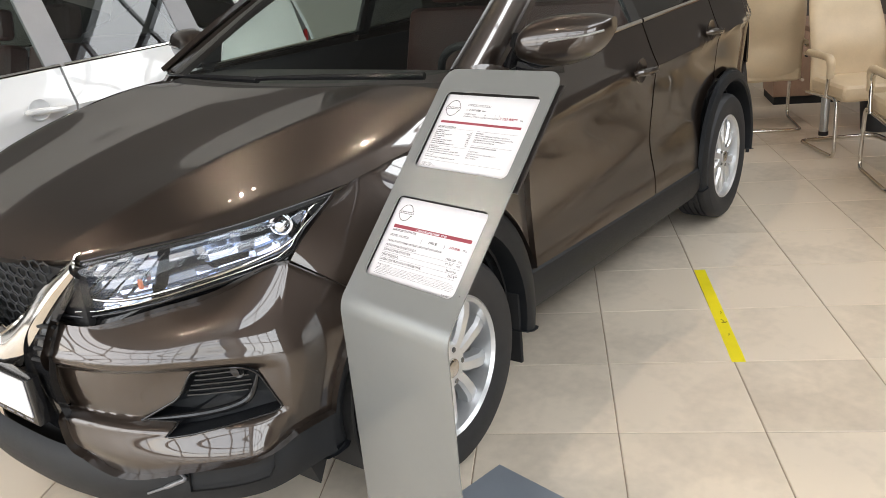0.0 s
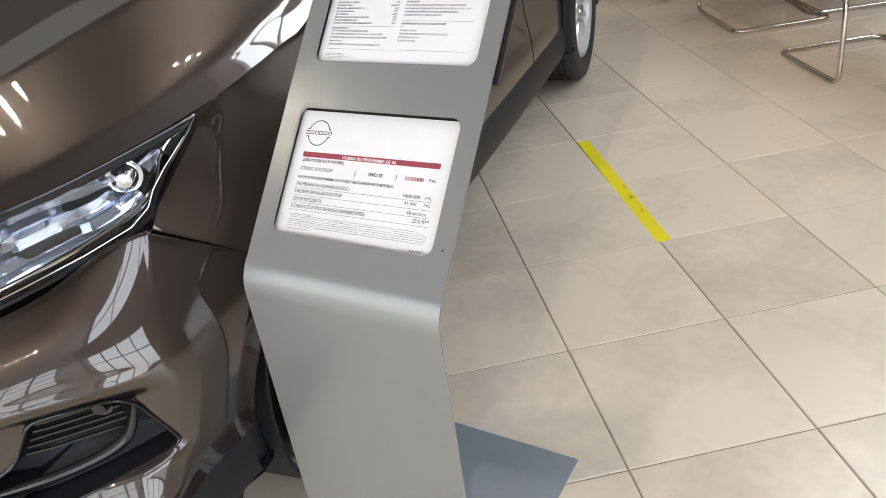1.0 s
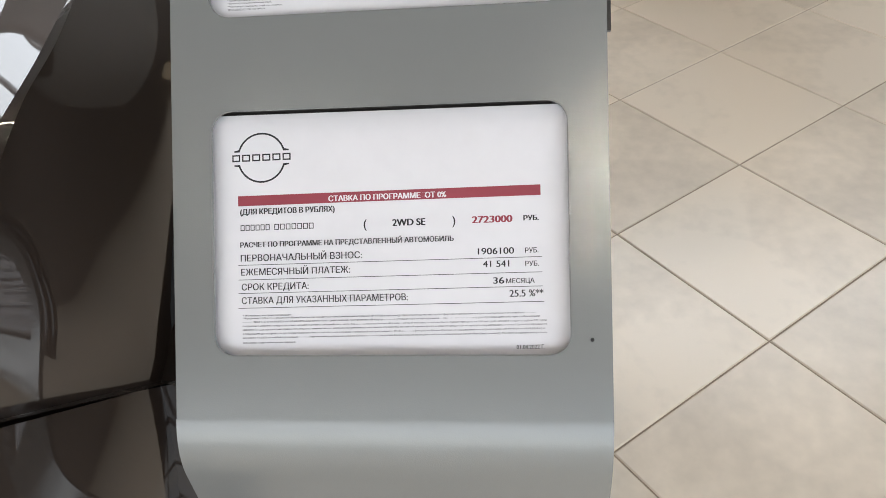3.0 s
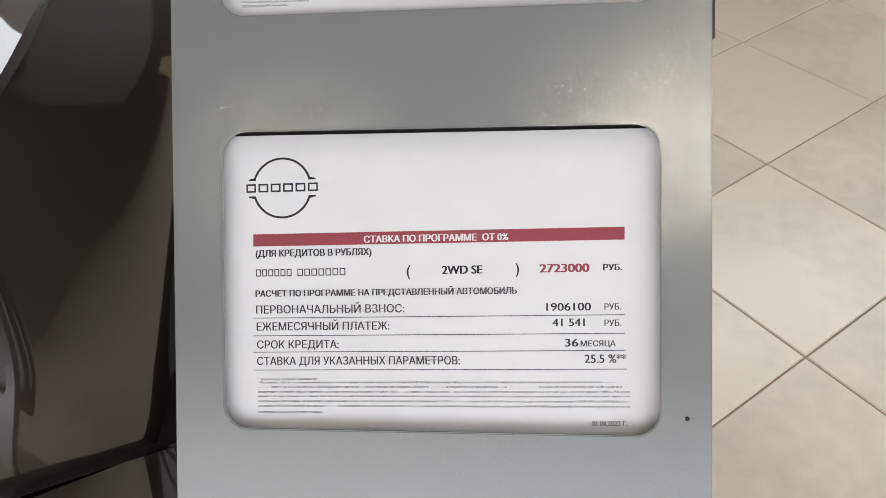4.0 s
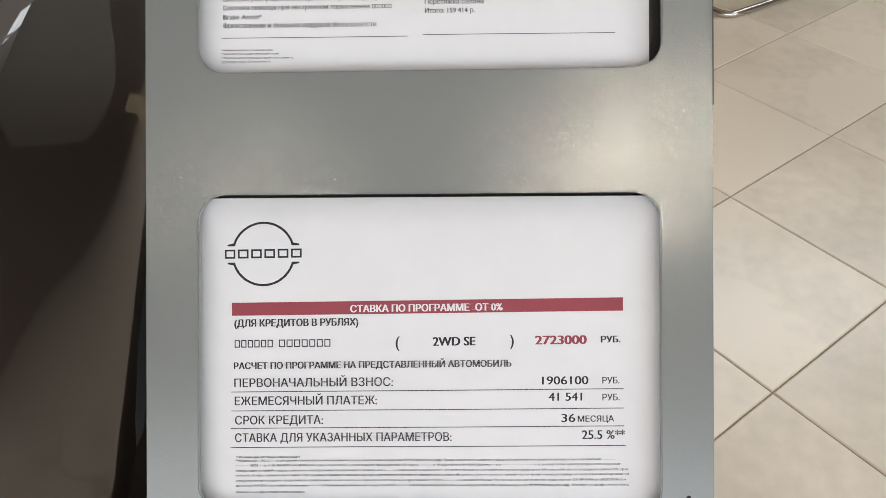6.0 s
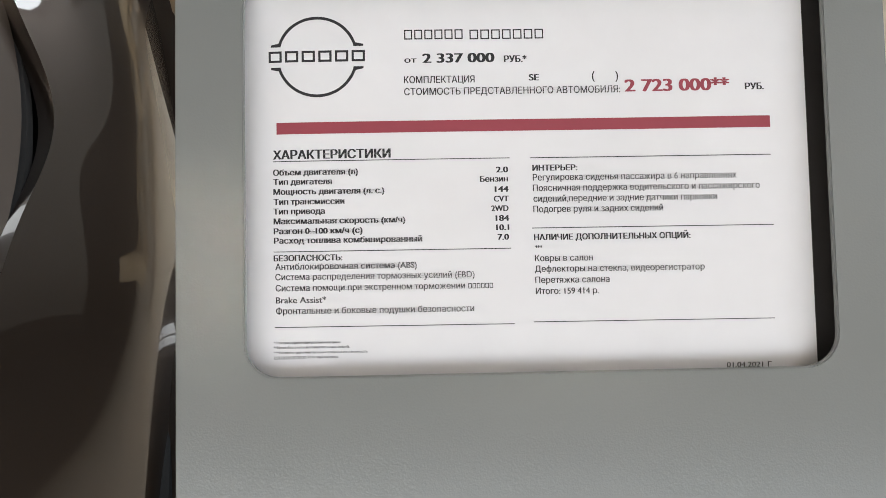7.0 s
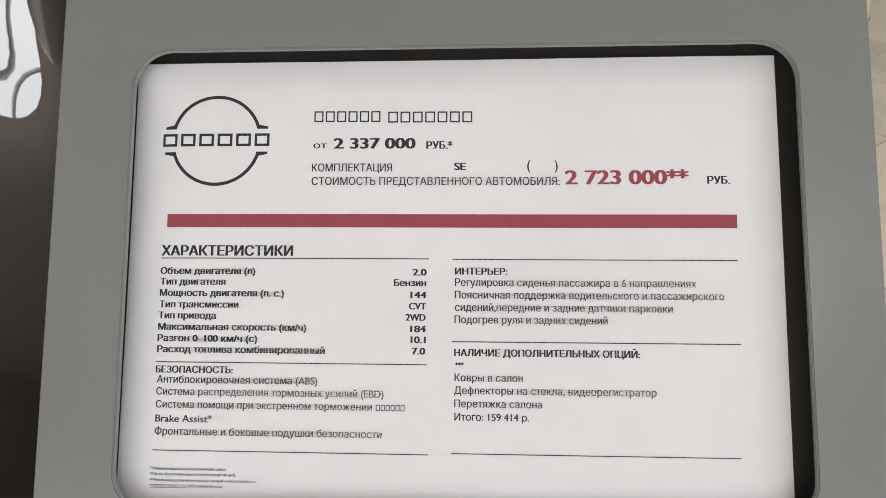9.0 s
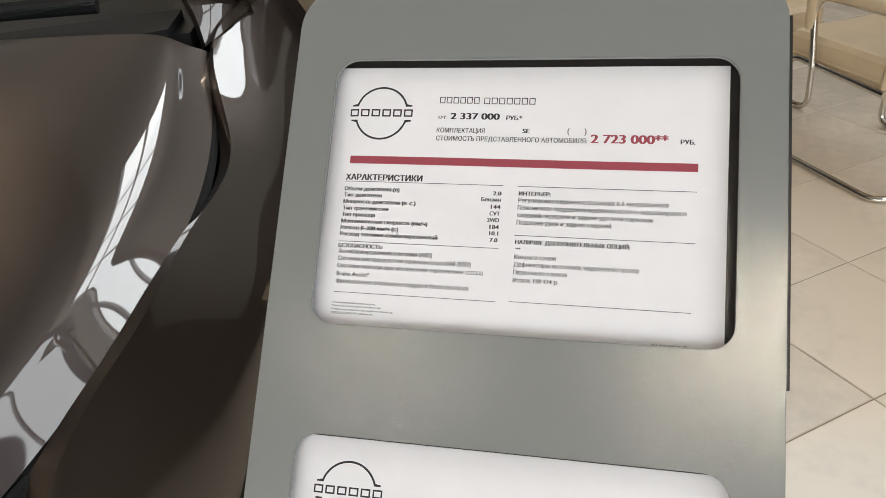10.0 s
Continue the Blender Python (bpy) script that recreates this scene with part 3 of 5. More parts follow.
def build_front(car, paint):
    bump = straight_seam(skin(BUMPER, 181, 120), 144, 180, 0, 32)
    # The face below the crease lies back, and a bar juts out under it.
    nor = np.cross(np.gradient(bump, axis=1), np.gradient(bump, axis=0))
    nor /= np.linalg.norm(nor, axis=-1, keepdims=True)
    ease = lambda q: np.clip(q, 0, 1) ** 2 * (3 - 2 * np.clip(q, 0, 1))
    z = bump[:, :, 2]
    turn_in = ease((bump[:, :, 0] - 0.56) / 0.10)
    crease = 0.655 - 0.10 * np.clip(0.75 - bump[:, :, 0], 0, 1)
    shape = -0.024 * ease((crease - z) / 0.03) * ease((z - 0.488) / 0.018) + 0.010 * ease((crease + 0.03 - z) / 0.04) * ease((z - crease) / 0.015) + 0.010 * ease((0.500 - z) / 0.02) + 0.024 * ease((0.495 - z) / 0.085)
    bump = bump + nor * np.sign(nor[:, :, :1]) * (shape * turn_in)[:, :, None]
    loop = np.array(FOG)
    for i in range(bump.shape[0]):
        for j in range(bump.shape[1]):
            p = bump[i, j, 1:]
            if not (0.48 < p[0] < 0.80 and 0.46 < p[1] < 0.65):
                continue
            a, b = loop, np.roll(loop, -1, 0)
            f = np.clip(((p - a) * (b - a)).sum(1) / ((b - a) ** 2).sum(1), 0, 1)[:, None]
            q = a + f * (b - a)
            d = np.linalg.norm(q - p, axis=1)
            if d.min() < 0.0028:
                bump[i, j, 1:] = q[d.argmin()]
    both("front_bumper", grid_mesh("front_bumper", bump, lip=0.02, gap=0.0012, keep=lambda p: not in_fog(p)), paint, car)
    seal = np.array([[bump[i, 0] * (1 - f) + p * f - np.array([0.014, 0.012, 0.004]) for f in np.linspace(0, 1, 5)] for i, p in zip(range(0, 146, 5), spline(LAMP_LOW, 38))])
    both("lamp_gasket", grid_mesh("lamp_gasket", seal, lip=0.01, gap=0), M_BLACK, car, "black gasket under the headlamp")

    def on_bumper(y, z, out=0.0):
        d = (bump[:, :, 1] - y) ** 2 + (bump[:, :, 2] - z) ** 2
        i, j = np.unravel_index(d.argmin(), d.shape)
        return np.array([bump[i, j, 0] + out, y + out * 0.4, z])

    for side in (1, -1):
        fog = new("fog_lamp_surround")
        fog.parent = car
        rim = [on_bumper(*p, 0.004) for p in FOG]
        rim = rounded([(p[0], p[1] * side, p[2]) for p in rim + [rim[0]]], 0.02)
        part("rim", tube(rim, 0.003), M_BLACK, fog)
        inner = [on_bumper(*p, -0.055) for p in FOG]
        mid = sum(inner) / len(inner) - np.array([0.012, 0, 0])
        fan = [tuple(mid * np.array([1, side, 1]))] + [tuple(p * np.array([1, side, 1])) for p in inner] + [tuple(on_bumper(*p, 0.002) * np.array([1, side, 1])) for p in FOG]
        n = len(FOG)
        faces = [(0, 1 + i, 1 + (i + 1) % n) for i in range(n)] + [(1 + i, 1 + (i + 1) % n, 1 + n + (i + 1) % n, 1 + n + i) for i in range(n)]
        part("recess", mesh_of("recess", fan, faces, False), M_CLAD, fog)
        blade = [on_bumper(y, z, o) for y, z, o in ((0.50, 0.502, 0.004), (0.62, 0.508, -0.004), (0.70, 0.524, -0.006), (0.728, 0.555, -0.008), (0.742, 0.60, -0.008))]
        part("blade", tube([tuple(p * np.array([1, side, 1])) for p in blade], [0.004, 0.009, 0.010, 0.009, 0.005], fine=24), M_BLACK, fog, "gloss black angled blade")
        for k in range(7):
            z = 0.545 + 0.013 * k
            line = [on_bumper(y, z, -0.03) for y in (0.59 + 0.006 * k, 0.63, 0.68, 0.722 - 0.003 * k)]
            part("mesh_bar", tube([tuple(p * np.array([1, side, 1])) for p in line], 0.0035, sides=6), M_BLACK, fog)
        c = on_bumper(0.700, 0.606, -0.012)
        sensor = lathe([(0.0, 0.012), (0.011, 0.011), (0.013, 0.0), (0.019, 0.002), (0.02, -0.02)], 24)
        sensor.transform(Matrix.Translation((c[0], c[1] * side, c[2])) @ pose(0, 0, 0, 0, 0, -70 if side > 0 else -110))
        part("parking_sensor", sensor, M_BLACK, fog)

    # Lower grey band, running round below the painted bumper.
    low = []
    for x, y, z in spline([(0.866, 0.0, 0.352), (0.862, 0.15, 0.352), (0.845, 0.30, 0.356), (0.812, 0.45, 0.366), (0.755, 0.60, 0.392), (0.665, 0.73, 0.408), (0.57, 0.79, 0.430), (0.458, 0.814, 0.438)], 60):
        f = y / 0.814
        low.append([(x - 0.012, y - 0.012 * f, z + 0.012), (x + 0.004, y + 0.006 * f, z - 0.004), (x + 0.016, y + 0.010 * f, z - 0.05), (x + 0.014, y + 0.010 * f, z - 0.09), (x + 0.004, y + 0.004 * f, z - 0.12), (x - 0.06, y - 0.02, z - 0.13)])
    both("lower_bumper", grid_mesh("lower_bumper", np.array(low), lip=0.0, gap=0), M_CLAD, car, "matt dark grey lower bumper")
    cut = [c for c in low if 0.59 < c[0][1] < 0.755]
    slot = []
    for k, c in enumerate(cut):
        q = np.array(c)
        full = 1.0 if k < len(cut) - 1 else 0.7
        slot.append([q[1] * (1 - f) + q[3] * f + np.array([0.003, 0.003, 0]) for f in np.linspace(0.06, 0.06 + 0.72 * full, 5)])
    both("lower_grille", grid_mesh("lower_grille", np.array(slot), lip=0.01, gap=0), M_DARK, car, "narrow black lower grille")
    hook = [(0.780, 0.546, 0.384), (0.773, 0.610, 0.358), (0.798, 0.555, 0.330), (0.820, 0.500, 0.305)]
    both("skid_trim", tube(rounded(hook, 0.01), [0.003, 0.006, 0.006, 0.003]), M_SILVER_CAR, car, "grey arrow-shaped skid trim")
    hook = [(0.822, 0.429, 0.337), (0.808, 0.50, 0.345), (0.790, 0.557, 0.357)]
    both("skid_strip", tube(hook, 0.0025, fine=10), M_SILVER_CAR, car, "thin grey skid strip")
    air = [[(0.80 - 0.05 * (y / 0.4) ** 2, y, z) for z in (0.20, 0.30, 0.38, 0.43, 0.47)] for y in np.linspace(-0.44, 0.44, 11)]
    part("air_intake", grid_mesh("air_intake", np.array(air), lip=0.02, gap=0), M_DARK, car)
    hook = lathe([(0.0, 0.01), (0.016, 0.012), (0.022, 0.004), (0.024, -0.03)], 20)
    hook.transform(Matrix.Translation((0.83, 0.30, 0.415)) @ pose(0, 0, 0, 0, 0, -90))
    part("parking_sensor", hook, M_BLACK, car)
    # Grille.
    grille = new("grille")
    grille.parent = car
    back = [[(0.80 + 0.02 * math.cos(y * 3) - 0.02 * (z - 0.5), y, z) for z in np.linspace(0.42, 0.88, 8)] for y in np.linspace(-0.40, 0.40, 17)]
    part("backing", grid_mesh("backing", np.array(back), lip=0.02, gap=0), M_DARK, grille)
    for side in (1, -1):
        band = []
        for (x, y, z), w in zip(spline([(0.792, 0.405, 0.898), (0.838, 0.30, 0.80), (0.872, 0.19, 0.69), (0.888, 0.09, 0.63), (0.893, 0.0, 0.612)], 30), np.linspace(0.022, 0.082, 30)):
            band.append([(x + dx, (y + w * f * 0.65 * min(1, 0.3 + y * 5)) * side, z - w * f * (0.76 + 0.2 * (y < 0.1))) for f, dx in ((0.62, -0.03), (0.5, 0.0), (0.1, 0.010), (-0.5, 0.006), (-0.95, -0.006), (-1.05, -0.03))])
        part("chrome_band", grid_mesh("chrome_band", np.array(band), lip=0.004, gap=0), M_CHROME, grille, "wide chrome vee band")
        inner = [(0.790, 0.395, 0.885), (0.835, 0.285, 0.775), (0.862, 0.215, 0.685), (0.866, 0.20, 0.58), (0.850, 0.20, 0.45)]
        outer = [(0.792, 0.402, 0.872), (0.822, 0.330, 0.762), (0.858, 0.305, 0.66), (0.862, 0.294, 0.56), (0.842, 0.292, 0.45)]
        sheet_ = np.array([spline(inner, 30), spline(outer, 30)])
        sheet_ = np.stack([sheet_[0] * (1 - f) + sheet_[1] * f + np.array([0.006 * math.sin(math.pi * f), 0, 0]) for f in np.linspace(0, 1, 7)])
        sheet_[:, :, 1] *= side
        part("grille_frame", grid_mesh("grille_frame", sheet_, lip=0.02, gap=0), M_BLACK, grille)
        for k in range(4):
            z = 0.645 + 0.03 * k
            y0 = 0.222 + 0.012 * k
            part("grille_slat", tube([(0.874 - 0.006 * k, y0 * side, z), (0.868 - 0.008 * k, (y0 + 0.058) * side, z + 0.003)], 0.0055, sides=8), M_DARK, grille)
        rows = [(z, y) for z in np.arange(0.70, 0.885, 0.026) for y in np.arange(0.012, 0.36, 0.045)]
        for n, (z, y) in enumerate(rows):
            y = y + (0.0225 if round((z - 0.70) / 0.026) % 2 else 0)
            if y > 0.06 + (z - 0.68) * 1.32:
                continue
            ring = [(0.842 - 0.10 * (z - 0.7), (y + 0.024 * math.cos(radians(60 * q + 30))) * side, z + 0.0155 * math.sin(radians(60 * q + 30))) for q in range(6)]
            part("grille_cell", tube(ring, 0.0032, closed=True, sides=5), M_CLAD, grille)
    emblem = lathe([(0.0, 0.01), (0.05, 0.01), (0.062, 0.004), (0.064, -0.01)], 40)
    emblem.transform(Matrix.Translation((0.895, 0, 0.72)) @ pose(0, 0, 0, 0, 0, -90))
    part("emblem", emblem, M_CHROME, grille)
    plate = new("number_plate")
    plate.parent = car
    part("plate_holder", box_bm((0.885, 0.918, -0.252, 0.252, 0.478, 0.612), bevel=0.006), M_BLACK, plate)
    part("plate_sheet", box_bm((0.918, 0.922, -0.235, 0.235, 0.502, 0.606), bevel=0.002), M_PAPER, plate, "blank white plate")
    for k in range(9):
        part("print_bar", box_bm((0.918, 0.9188, 0.225 - 0.05 * k - 0.034, 0.225 - 0.05 * k, 0.487, 0.492)), M_FINE, plate)


def build_car(name, m, paint, label):
    car = empty(name, m, label, "car")
    half = np.concatenate([skin(HOOD[:3], 24, 60)[:-1], skin(HOOD[2:], 34, 60)])
    full = np.concatenate([half[:0:-1] * np.array([1, -1, 1]), half])
    part("hood", grid_mesh("hood", full, lip=0.03, gap=0.006), paint, car)
    # Dark strip in the hood-to-fender gap, put in for its shade.
    edge = [(x - 0.002, y - 0.005, z - 0.009) for x, y, z in spline(HOOD[5], 40)]
    both("hood_seal", tube(edge, 0.007, sides=6), M_DARK, car, "dark strip under the hood edge, standing in for the gap's shade")
    both("fender", grid_mesh("fender", straight_seam(skin(FENDER, 61, 44), 0, 20, -1), lip=0.02, gap=0.0012), paint, car)
    build_front(car, paint)
    for side in (1, -1):
        build_headlight(car, side)
    sill = lambda x: 0.462 - 0.05 * (-x - 0.5) / 1.1
    front = side_panel(np.linspace(-0.505, -1.598, 40), sill, belt)
    rear = side_panel(np.linspace(-1.606, -2.44, 40), lambda x: max(sill(x), arch_z(x, REAR_AXLE)), belt)
    quarter = side_panel(np.linspace(-2.448, -3.30, 44), lambda x: max(0.46, arch_z(x, REAR_AXLE)), lambda x: belt(x))
    for door, x, z in ((front, -1.44, 0.985), (rear, -2.33, 1.035)):
        for side in (1, -1):
            me = grid_mesh("door", np.array(door), lip=0.02)
            d = part("door", me if side > 0 else mirrored(me), paint, car)
            y = side_y(x, z)
            cup = lathe([(0.0, -0.004), (0.03, -0.002), (0.042, 0.004), (0.045, 0.002)], 28)
            cup.transform(Matrix.Translation((x + 0.03, (y + 0.007) * side, z + 0.008)) @ pose(0, 0, 0, 0, 0, 0 if side > 0 else 180) @ Matrix.Diagonal((1.25, 1, 1.15, 1)))
            part("handle_cup", cup, paint, d)
            grip = [(x + 0.10, (y + 0.008) * side, z + 0.004), (x + 0.075, (y + 0.030) * side, z + 0.005), (x, (y + 0.036) * side, z), (x - 0.075, (y + 0.028) * side, z - 0.006), (x - 0.10, (y + 0.004) * side, z - 0.008)]
            part("handle", tube(grip, [0.008, 0.015, 0.016, 0.015, 0.008], fine=24), paint, d)
    both("quarter_panel", grid_mesh("quarter_panel", np.array(quarter), lip=0.02), paint, car)
    # Sills and wheel arches.
    rock = [[(x, side_y(x, max(sill(x), 0.4)) + dy, sill(x) + dz) for dy, dz in ((-0.012, 0.012), (0.008, -0.004), (0.014, -0.04), (0.012, -0.10), (-0.02, -0.155), (-0.12, -0.165))] for x in np.linspace(-0.44, -2.16, 30)]
    both("sill_trim", grid_mesh("sill_trim", np.array(rock), lip=0.0, gap=0), M_CLAD, car, "matt dark grey sill trim")
    both("wheel_arch_trim", arch_trim(0.0, -8, 190, True), M_CLAD, car, "matt dark grey wheel arch")
    both("wheel_arch_trim", arch_trim(REAR_AXLE, -12, 190, False), M_CLAD, car, "matt dark grey wheel arch")
    for axle in (0.0, REAR_AXLE):
        both("wheel_lining", lining(axle), M_DARK, car)
        for side in (1, -1):
            wheel(car, axle, 0.775 * side)
    flap = box_bm((-0.405, -0.39, 0.66, 0.865, 0.16, 0.42), bevel=0.006)
    both("mud_flap", part_mesh(flap), M_DARK, car)
    both("deflector", prism([(0.47, 0.19), (0.42, 0.275), (0.50, 0.275)], lambda a, b, d: (a, 0.60 + d, b), 0.14), M_DARK, car)
    # Floor pan and inner body, which close the gaps.
    part("underbody", box_bm((0.62, -3.2, -0.62, 0.62, 0.22, 0.42), (0.45, -0.1, -0.5, 0.5, 0.42, 0.85), (-0.5, -2.2, -0.80, 0.80, 0.3, 0.42)), M_DARK, car)
    # Glass, pillars and roof.
    screen = [
        [(-0.20, 0, 1.140), (-0.62, 0, 1.375), (-1.02, 0, 1.535)],
        [(-0.225, 0.30, 1.140), (-0.63, 0.28, 1.372), (-1.015, 0.25, 1.532)],
        [(-0.275, 0.55, 1.148), (-0.66, 0.50, 1.365), (-1.00, 0.45, 1.522)],
        [(-0.35, 0.722, 1.163), (-0.70, 0.662, 1.350), (-1.00, 0.590, 1.506)],
    ]
    half = skin(screen, 20, 24)
    full = np.concatenate([half[:0:-1] * np.array([1, -1, 1]), half])
    pane = part("windshield", grid_mesh("windshield", full, lip=0.005, gap=0.004), M_GLASS, car, "clear green-tinted windshield")
    pane.visible_shadow = False
    cowl = [[(-0.115 + 0.0 * y - 0.42 * y * y, y, 1.112), (-0.16 - 0.42 * y * y, y, 1.118), (-0.24 - 0.3 * y * y, y, 1.122)] for y in np.linspace(-0.70, 0.70, 25)]
    part("cowl", grid_mesh("cowl", np.array(cowl), lip=0.02, gap=0), M_DARK, car)
    for k, ys in enumerate(((0.62, 0.1, -0.02), (-0.02, -0.5, -0.66))):
        arm = [(-0.20 - 0.3 * ys[0] ** 2, ys[0], 1.150), (-0.20 - 0.1 * ys[1] ** 2, ys[1], 1.158), (-0.19 - 0.3 * ys[2] ** 2, ys[2], 1.150)]
        part("wiper", tube(arm, [0.012, 0.008, 0.006], fine=16), M_BLACK, car)
    band = [(-0.33, 0.715, 1.150), (-0.70, 0.665, 1.350), (-1.02, 0.592, 1.505)]
    pil = []
    for x, y, z in spline(band, 24):
        pil.append([(x + 0.01, y + 0.002, z + 0.003), (x - 0.005, y + 0.016, z + 0.008), (x - 0.035, y + 0.040, z - 0.004), (x - 0.075, y + 0.055, z - 0.035), (x - 0.095, y + 0.052, z - 0.055)])
    both("pillar", grid_mesh("pillar", np.array(pil), lip=0.02, gap=0.001), paint, car)
    root = [[(-0.30, 0.752, 1.092), (-0.33, 0.735, 1.128), (-0.345, 0.715, 1.158)], [(-0.40, 0.782, 1.108), (-0.42, 0.775, 1.142), (-0.43, 0.765, 1.17)], [(-0.505, 0.797, 1.124), (-0.52, 0.80, 1.135), (-0.53, 0.80, 1.14)]]
    both("pillar_root", grid_mesh("pillar_root", skin(root, 14, 10), lip=0.01, gap=0.001), paint, car)

    def top_y(x):
        return 0.592 + 0.02 * math.sin((-x - 1.0) / 1.9 * math.pi) - 0.06 * max(0, -x - 2.4)

    def top_z(x):
        return float(np.interp(-x, [1.0, 1.4, 1.9, 2.4, 2.9, 3.2], [1.500, 1.528, 1.535, 1.515, 1.46, 1.40]))

    for a, b in ((-0.66, -1.575), (-1.655, -2.40), (-2.45, -2.86)):
        cols = []
        for x in np.linspace(a, b, 16):
            zt = top_z(x) - 0.035
            if x > -1.05:
                zt = min(zt, 1.135 + (-x - 0.50) * 0.66)
            if x < -2.45:
                zt = min(zt, 1.47 - (-x - 2.45) * 0.35)
            zb = belt(x) + 0.004
            cols.append([(x, (0.79 + (top_y(x) - 0.79) * (z - 1.13) / 0.39) - 0.006, z) for z in np.linspace(zb, max(zb + 0.01, zt), 8)])
        me = grid_mesh("side_window", np.array(cols), lip=0.004, gap=0.002)
        for pane in both("side_window", me, M_TINT if a < -1 else M_GLASS, car):
            pane.visible_shadow = False
        line = [(x, 0.794, belt(x) + 0.004) for x in np.linspace(a + 0.03, b - 0.03, 8)]
        both("window_trim", tube(line, 0.010), M_CHROME, car, "chrome belt moulding")
    post = M_BLACK if paint is M_BROWN else M_SILVER_CAR
    for x, w, m_ in ((-1.615, 0.045 if post is M_BLACK else 0.07, post), (-2.425, 0.03 if post is M_BLACK else 0.07, post)):
        cols = [[(x + s * w, 0.79 + (top_y(x) - 0.79) * (z - 1.13) / 0.39, z) for z in np.linspace(belt(x) - 0.01, top_z(x) - 0.02, 6)] for s in (1, -1)]
        both("window_post", grid_mesh("window_post", np.array(cols), lip=0.02, gap=0), m_, car)
    roof = []
    for x in np.linspace(-1.0, -3.2, 30):
        roof.append([(x, f * (top_y(x) + 0.012), top_z(x) - 0.035 * (abs(f) > 0.98) + 0.045 * (1 - f * f)) for f in np.linspace(-1, 1, 21)])
    part("roof", grid_mesh("roof", np.array(roof), lip=0.03), paint, car)
    both("roof_rail", tube([(-1.15, 0.575, 1.53), (-1.25, 0.585, 1.575), (-2.4, 0.58, 1.575), (-2.65, 0.55, 1.50)], 0.014, fine=20), M_SATIN, car)
    hind = [[(x, 0.79 + (top_y(x) - 0.79) * (z - 1.13) / 0.39, z) for z in np.linspace(belt(x) - 0.005, top_z(x), 8)] for x in np.linspace(-2.86, -3.25, 8)]
    both("rear_pillar", grid_mesh("rear_pillar", np.array(hind), lip=0.02, gap=0), paint, car)
    gate = [[(-3.25 - 0.13 * (1 - abs(f) ** 3), f * 0.70, 1.42), (-3.38 - 0.10 * (1 - f * f), f * 0.72, 1.15), (-3.42 - 0.10 * (1 - f * f), f * 0.74, 0.95), (-3.42 - 0.09 * (1 - f * f), f * 0.74, 0.72)] for f in np.linspace(-1, 1, 9)]
    part("tailgate", grid_mesh("tailgate", skin(gate, 30, 24), lip=0.02), paint, car)
    tail = [[(-3.30, 0.745, z), (-3.36, 0.72, z), (-3.44, 0.62, z)] for z in (0.46, 0.62, 0.74)]
    both("rear_corner", grid_mesh("rear_corner", skin([[(-3.28, side_y(-3.28, z), z), (-3.36, 0.73, z), (-3.46, 0.55, z), (-3.50, 0.0, z)] for z in (0.46, 0.60, 0.74)], 12, 20), lip=0.02), paint, car)
    both("rear_lower_bumper", grid_mesh("rear_lower_bumper", skin([[(-3.05, 0.85, z), (-3.33, 0.76, z), (-3.46, 0.55, z), (-3.50, 0.0, z)] for z in (0.25, 0.36, 0.47)], 12, 20), lip=0.02, gap=0), M_CLAD, car)
    both("tail_lamp", grid_mesh("tail_lamp", skin([[(-3.345, 0.71, z), (-3.38, 0.68, z), (-3.42, 0.62, z), (-3.46, 0.50, z)] for z in (0.97, 1.05, 1.13)], 12, 20), lip=0.02, gap=0), M_RED, car, "red wrap-round tail lamp")
    part("rear_window", grid_mesh("rear_window", np.array([[(-3.10, f * 0.58, 1.44), (-3.34, f * 0.66, 1.17)] for f in np.linspace(-1, 1, 9)]), lip=0.004, gap=0), M_TINT, car)
    # Door mirrors.
    for side in (1, -1):
        mirror = new("door_mirror")
        mirror.parent = car
        ends = np.linspace(-1, 1, 25)
        high = spline([(-1, 1.226), (-0.72, 1.268), (-0.2, 1.289), (0.5, 1.289), (1, 1.272)], 60)
        deep = spline([(-1, 1.160), (-0.55, 1.138), (-0.1, 1.131), (0.45, 1.148), (0.82, 1.186), (1, 1.228)], 60)
        verts = []
        for q in ends:
            hi, lo = np.interp(q, high[:, 0], high[:, 1]), np.interp(q, deep[:, 0], deep[:, 1])
            d = 0.088 * math.sqrt(max(0.1, 1 - (0.95 * abs(q)) ** 4))
            for k in range(28):
                c, e = math.cos(2 * math.pi * k / 28), math.sin(2 * math.pi * k / 28)
                x = d * math.copysign(abs(c) ** 0.75, c) * (1 if c > 0 else 0.55)
                verts.append((-0.655 - 0.045 * q + x, (0.94 + 0.143 * q) * side, (hi + lo) / 2 + (hi - lo) / 2 * math.copysign(abs(e) ** 0.8, e)))
        faces = [(a * 28 + k, a * 28 + (k + 1) % 28, a * 28 + 28 + (k + 1) % 28, a * 28 + 28 + k) for a in range(24) for k in range(28)]
        faces += [tuple(range(28)), tuple(24 * 28 + k for k in range(28))]
        bm = mesh_of("mirror_shell", verts, faces, True, 50)
        part("mirror_shell", bm, paint, mirror)
        arm = [(-0.60, 0.79 * side, 1.135), (-0.62, 0.85 * side, 1.125), (-0.66, 0.92 * side, 1.135)]
        part("mirror_arm", tube(arm, [0.03, 0.024, 0.03], fine=14), M_BLACK, mirror)
        strip = [(-0.556, 0.86 * side, 1.206), (-0.570, 0.95 * side, 1.220), (-0.594, 1.03 * side, 1.230), (-0.640, 1.075 * side, 1.238)]
        part("repeater", tube(strip, 0.0035, fine=20), M_SATIN, mirror, "clear repeater strip")
